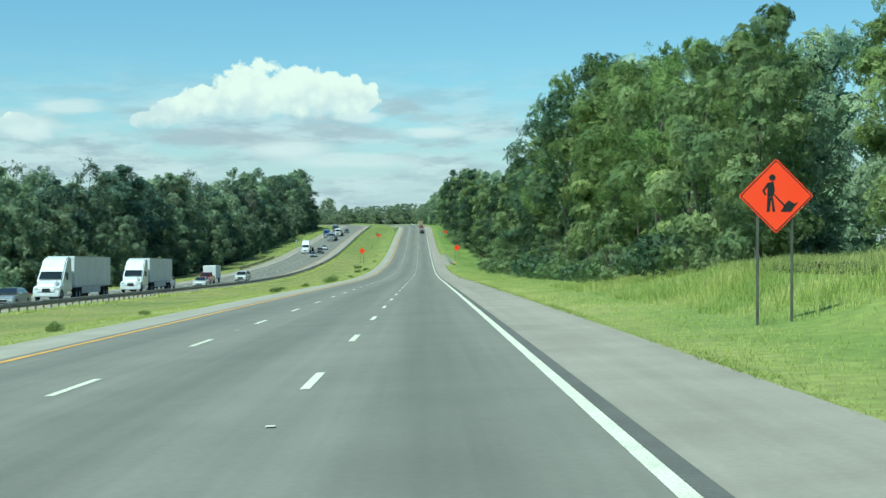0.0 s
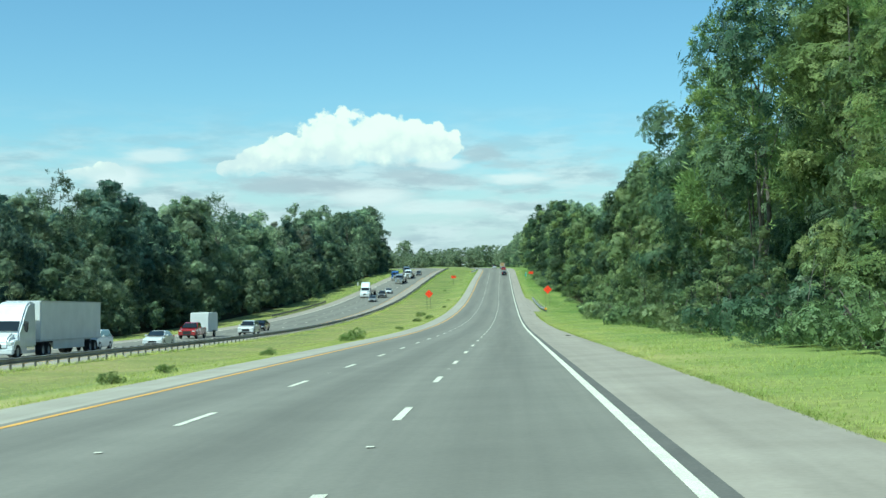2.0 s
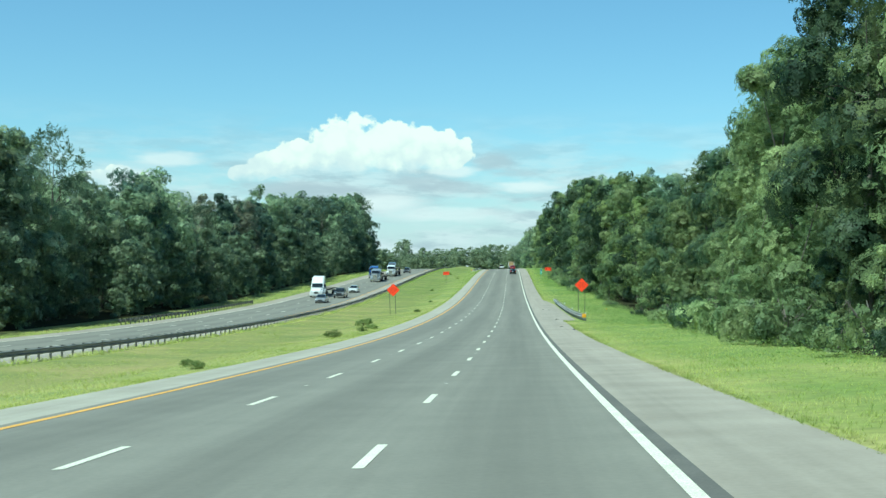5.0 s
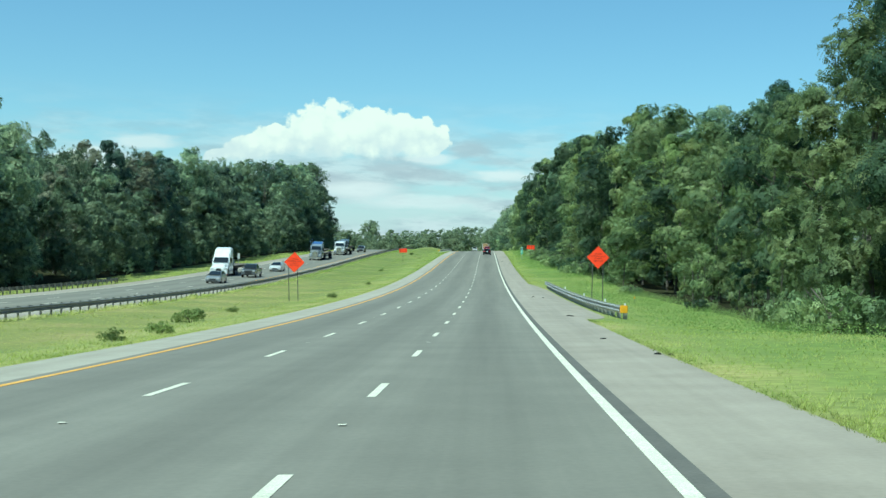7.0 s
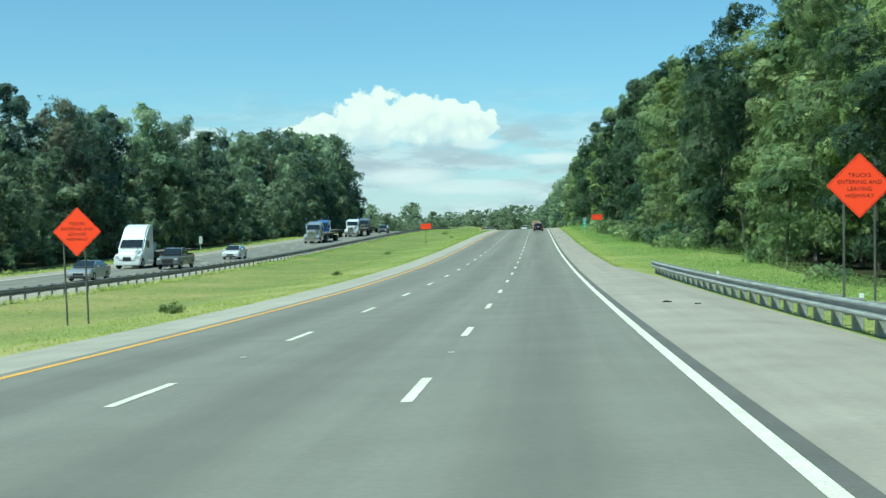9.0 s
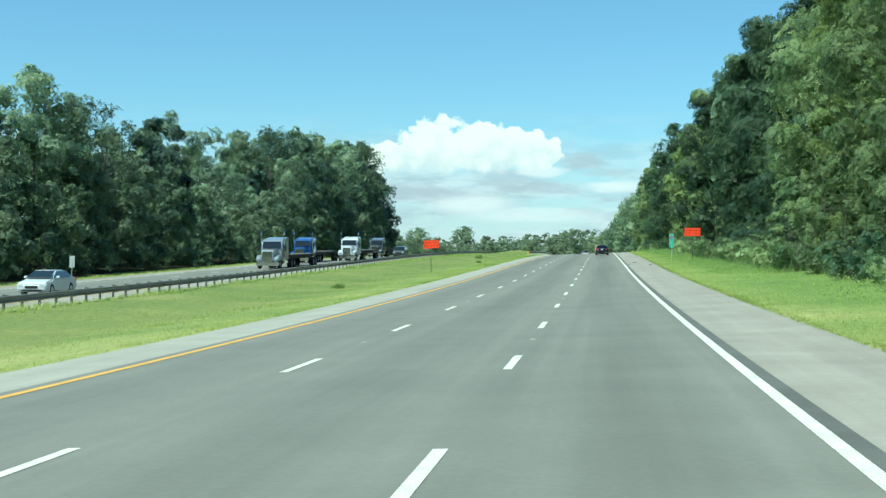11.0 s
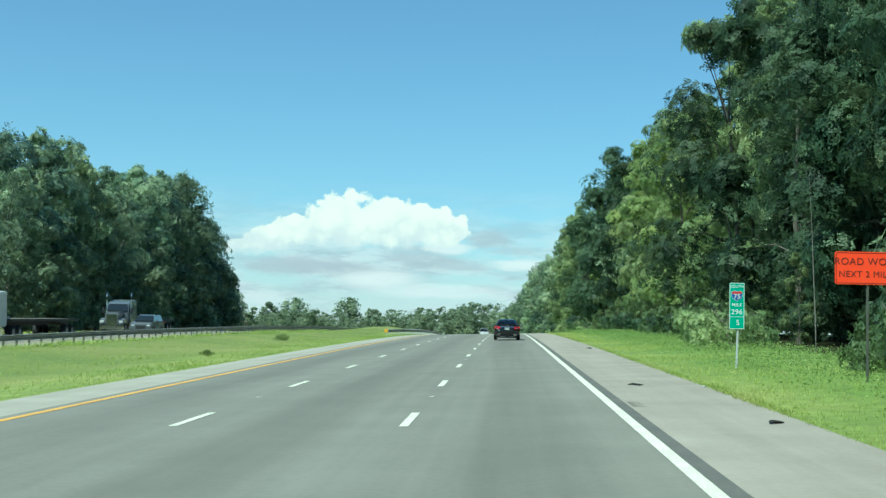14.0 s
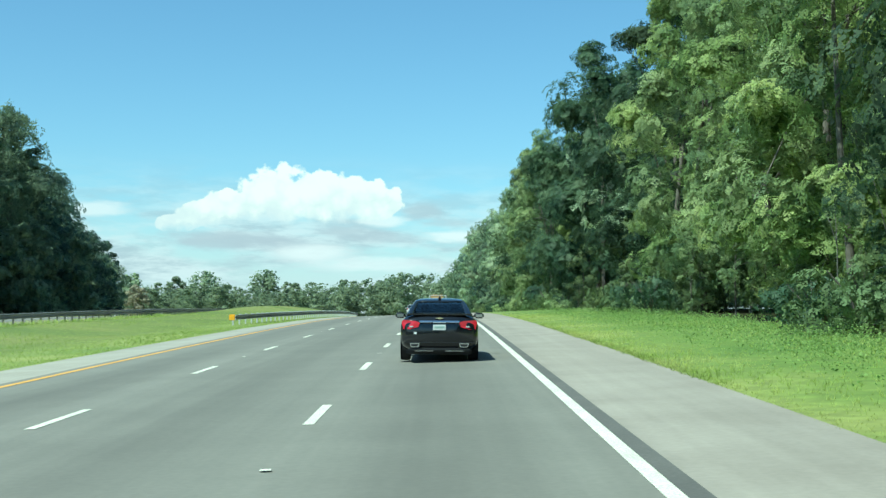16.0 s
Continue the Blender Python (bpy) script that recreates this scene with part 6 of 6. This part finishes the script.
        slab("fuel_tank", ob, CHROME, k * 0.98 - 0.2, k * 0.98 + 0.2, -4.4, -2.6, 0.45, 0.9, 0.12, "bright fuel tank")
        for y in (-1.0, -5.9, -7.1):
            wheel(ob, k * 1.05, y, 0.5, 0.3 if y > -2 else 0.5)
    tr = thing("box_trailer" if load == "box" else "flatbed_trailer", m @ pose(0, -5.2, 0), "long white box trailer behind a tractor unit" if load == "box" else "empty dark flatbed trailer behind a tractor unit", "trailer", "trailers on the far carriageway")
    L = 14.6
    if load == "box":
        slab("box", tr, TRAILER_WHITE, -1.28, 1.28, -L, 0.0, 1.15, 4.08, 0.05, "white sheet-metal box")
        slab("front_rail", tr, STEEL, -1.3, 1.3, -0.06, 0.02, 1.1, 1.3, 0.01)
        for k in (-1, 1):
            slab("side_rail", tr, STEEL, k * 1.29 - 0.02, k * 1.29 + 0.02, -L, 0, 1.12, 1.24, 0.006, "grey bottom rail")
            slab("top_rail", tr, STEEL, k * 1.29 - 0.02, k * 1.29 + 0.02, -L, 0, 3.98, 4.08, 0.006, "grey top rail")
            slab("side_skirt", tr, TRAILER_WHITE, k * 1.2 - 0.015, k * 1.2 + 0.015, -10.5, -3.0, 0.5, 1.12, 0.006)
    else:
        slab("deck", tr, TIMBER, -1.26, 1.26, -L, 0.0, 1.32, 1.42, 0.02, "flat timber deck")
        slab("headboard", tr, STEEL, -1.2, 1.2, -0.08, 0.0, 1.42, 2.3 if aero else 1.6, 0.02, "metal headboard")
        for k in (-1, 1):
            slab("side_rail", tr, DARK, k * 1.27 - 0.03, k * 1.27 + 0.03, -L, 0, 1.25, 1.43, 0.01)
    slab("frame", tr, DARK, -0.5, 0.5, -L + 0.2, -0.5, 0.95, 1.2, 0.03)
    for k in (-1, 1):
        slab("landing_leg", tr, DARK, k * 0.6 - 0.06, k * 0.6 + 0.06, -3.2, -3.05, 0.35, 1.0, 0.01)
        for y in (-L + 1.3, -L + 2.6):
            wheel(tr, k * 1.02, y, 0.5, 0.5)
    return ob


big_truck(123.7, -34.5, CAR_WHITE, "white aerodynamic tractor unit pulling a white box trailer")
big_truck(161.5, -35.0, CAR_WHITE, "white rounded tractor unit following another truck")
big_truck(428.0, -37.2, CAR_WHITE, "white high-roofed tractor unit with an empty flatbed", "flat")
big_truck(513.0, -34.6, CAR_SILVER, "silver long-nosed tractor unit with chrome stacks and flatbed", "flat", False)
big_truck(557.8, -34.7, CAR_WHITE, "white long-nosed tractor unit with chrome stacks and flatbed", "flat", False)
big_truck(545.0, -38.4, CAR_BLUE, "blue long-nosed tractor unit with chrome stacks and flatbed", "flat", False)
big_truck(604.0, -38.6, CAR_GREY, "grey long-nosed tractor unit pulling a flatbed", "flat", False)
oncoming_car(100.6, -31.4, CAR_SILVER, "silver saloon car with dark windows on the far carriageway")
oncoming_car(182.0, -35.2, CAR_WHITE, "white sport utility car on the far carriageway", "suv")
oncoming_car(189.3, -31.5, CAR_WHITE, "white low saloon car on the far carriageway")
oncoming_car(221.3, -36.0, CAR_RED, "dark red pickup truck towing a white trailer", "pickup")
oncoming_car(234.0, -31.8, CAR_WHITE, "white hatchback car driving in the inner far lane", "suv")
oncoming_car(254.0, -34.0, CAR_BLACK, "black saloon car with bright headlamp on the far carriageway")
oncoming_car(402.0, -32.8, CAR_SILVER, "silver saloon car in the inner far lane")
oncoming_car(424.0, -32.4, CAR_GREY, "dark grey pickup truck in the inner far lane", "pickup")
oncoming_car(450.0, -32.8, CAR_WHITE, "white saloon car with a dark windscreen in the inner far lane")
oncoming_car(594.0, -33.0, CAR_GREY, "dark grey sport utility car beyond the guard rail", "suv")
oncoming_car(765.0, -2.7, CAR_WHITE, "white pickup truck driving away in the middle lane", "pickup", 0.0)
oncoming_car(664.0, 0.0, CAR_RED, "red saloon car far ahead in the lane", "saloon", 0.0)
tr = thing("cargo_trailer", stand(228.5, -36.2, 180, 0.02, True), "small white box trailer towed behind a pickup", "trailer")
slab("box", tr, TRAILER_WHITE, -1.1, 1.1, -5.0, 0.0, 0.6, 2.9, 0.08, "white sheet-metal box")
slab("drawbar", tr, DARK, -0.06, 0.06, 0.0, 1.3, 0.5, 0.6, 0.01)
for k in (-1, 1):
    slab("mudguard", tr, DARK, k * 1.16 - 0.1, k * 1.16 + 0.1, -3.4, -2.0, 0.72, 0.8, 0.02)
    wheel(tr, k * 1.15, -2.7, 0.35, 0.22)


def crate_truck(m):
    """A flat-bodied truck with a tall plywood load, seen from behind; tail at y = 0."""
    ob = thing("flatbed_truck", m, "grey flatbed truck with stake sides driving ahead in the lane", "truck")
    slab("deck", ob, STEEL, -1.2, 1.2, 0.0, 5.2, 1.05, 1.2, 0.03, "grey steel deck")
    slab("rear_bumper", ob, STEEL, -1.15, 1.15, -0.1, 0.05, 0.5, 0.72, 0.03, "grey rear bumper")
    slab("underframe", ob, DARK, -0.5, 0.5, 0.2, 7.2, 0.6, 1.0, 0.03)
    slab("cab", ob, CAR_WHITE, -1.05, 1.05, 5.5, 7.4, 0.6, 2.5, 0.12, "white truck cab")
    pl = slab("number_plate", ob, PLATE, -0.15, 0.15, -0.13, -0.1, 0.55, 0.68, 0.005)
    slab("plate_bar", pl, PLATE_BAR, -0.12, 0.12, -0.136, -0.13, 0.59, 0.63, 0.001)
    for k in (-1, 1):
        slab("tail_lamp", ob, RED_LENS, k * 0.95 - 0.08, k * 0.95 + 0.08, -0.12, 0.0, 0.78, 0.9, 0.02, "red tail lamp")
        for y in (1.3,):
            wheel(ob, k * 0.9, y, 0.42, 0.46)
        wheel(ob, k * 0.95, 6.3, 0.42, 0.26)
        for i in range(4):
            slab("stake", ob, STEEL, k * 1.18 - 0.03, k * 1.18 + 0.03, 0.1 + 1.6 * i, 0.18 + 1.6 * i, 1.2, 2.75, 0.01, "upright steel stake")
        slab("stake_rail", ob, STEEL, k * 1.18 - 0.02, k * 1.18 + 0.02, 0.0, 5.1, 2.6, 2.7, 0.01)
    slab("stake_rail", ob, STEEL, -1.2, 1.2, 0.06, 0.12, 2.65, 2.73, 0.01)
    return ob


truck_at = stand(733.0, 0.7, 0, 0.02, True)
crate_truck(truck_at)
for x0, x1, y0, y1, z0, z1 in ((-1.05, 0.05, 0.3, 2.4, 1.21, 2.7), (0.08, 0.75, 0.35, 2.3, 1.21, 2.5), (-0.9, 0.7, 2.6, 4.8, 1.21, 2.85)):
    ob = thing("plywood_crate", truck_at @ pose((x0 + x1) / 2, (y0 + y1) / 2, z0), "pale plywood crate loaded on the flatbed truck", "crate", "crates on the truck")
    w, l, h = (x1 - x0) / 2, (y1 - y0) / 2, z1 - z0
    slab("box", ob, CRATE, -w, w, -l, l, 0, h, 0.015, "pale plywood box")
    for z in (0.02, h / 2 - 0.05, h - 0.12):
        slab("batten", ob, CRATE, -w - 0.01, w + 0.01, -l - 0.03, -l - 0.004, z, z + 0.1, 0.006, "timber batten")

# scraps of tyre on the shoulder
scrap = random.Random(5)
for s, u in ((494.2, 4.03), (506.0, 2.95), (307.5, 4.0), (347.7, 3.5), (275.0, 4.3), (159.1, 4.03), (542.0, 4.02)):
    L = scrap.uniform(0.2, 0.42)
    bm = bmesh.new()
    limb(bm, [Vector((-L / 2, 0, 0.02)), Vector((-L / 5, scrap.uniform(-0.08, 0.08), 0.05)), Vector((L / 4, scrap.uniform(-0.06, 0.06), 0.03)), Vector((L / 2, 0.03, 0.03))], [0.015, 0.04, 0.035, 0.012], 6)
    bmesh.ops.scale(bm, vec=(1, 1.6, 0.7), verts=bm.verts)
    ob = mesh_ob("tyre_scrap", bm, TYRE)
    ob.matrix_basis = stand(s, u, scrap.uniform(-40, 40), 0.012)
    tagged(ob, "torn strip of black tyre lying on the shoulder", "debris", "tyre scraps")


# a patch of worn rumble grooves beside the edge line
GROOVE = mat("worn_groove_asphalt", [(0.17, 0.152, 0.128), (0.22, 0.197, 0.165)], 0.9, 0.9, fine=0.15)
rumble = tagged(new("rumble_strip", None), "short patch of faint rumble grooves pressed into the shoulder", "road marking", kind="structure")
rumble.matrix_basis = stand(499.1, 2.32, 0, 0.0, True)
for k in range(5):
    bm = bmesh.new()
    box(bm, -0.13, 0.13, -0.6 + 0.3 * k - 0.06, -0.6 + 0.3 * k + 0.06, 0.0, 0.017, 0.005)
    part("groove", bm, GROOVE, rumble)
pebbles = random.Random(9)
for s, u in ((505.1, 4.45), (274.7, 4.6), (284.1, 3.7), (346.0, 4.2)):
    bm = bmesh.new()
    box(bm, -0.09, 0.09, -0.05, 0.05, 0.0, 0.03, 0.012)
    ob = mesh_ob("litter_scrap", bm, WHITE if s > 500 else TYRE)
    ob.matrix_basis = stand(s, u, pebbles.uniform(0, 180), 0.012)
    tagged(ob, "small pale scrap of litter at the shoulder's edge" if s > 500 else "small dark scrap of rubber on the shoulder", "debris", "litter on the shoulder")
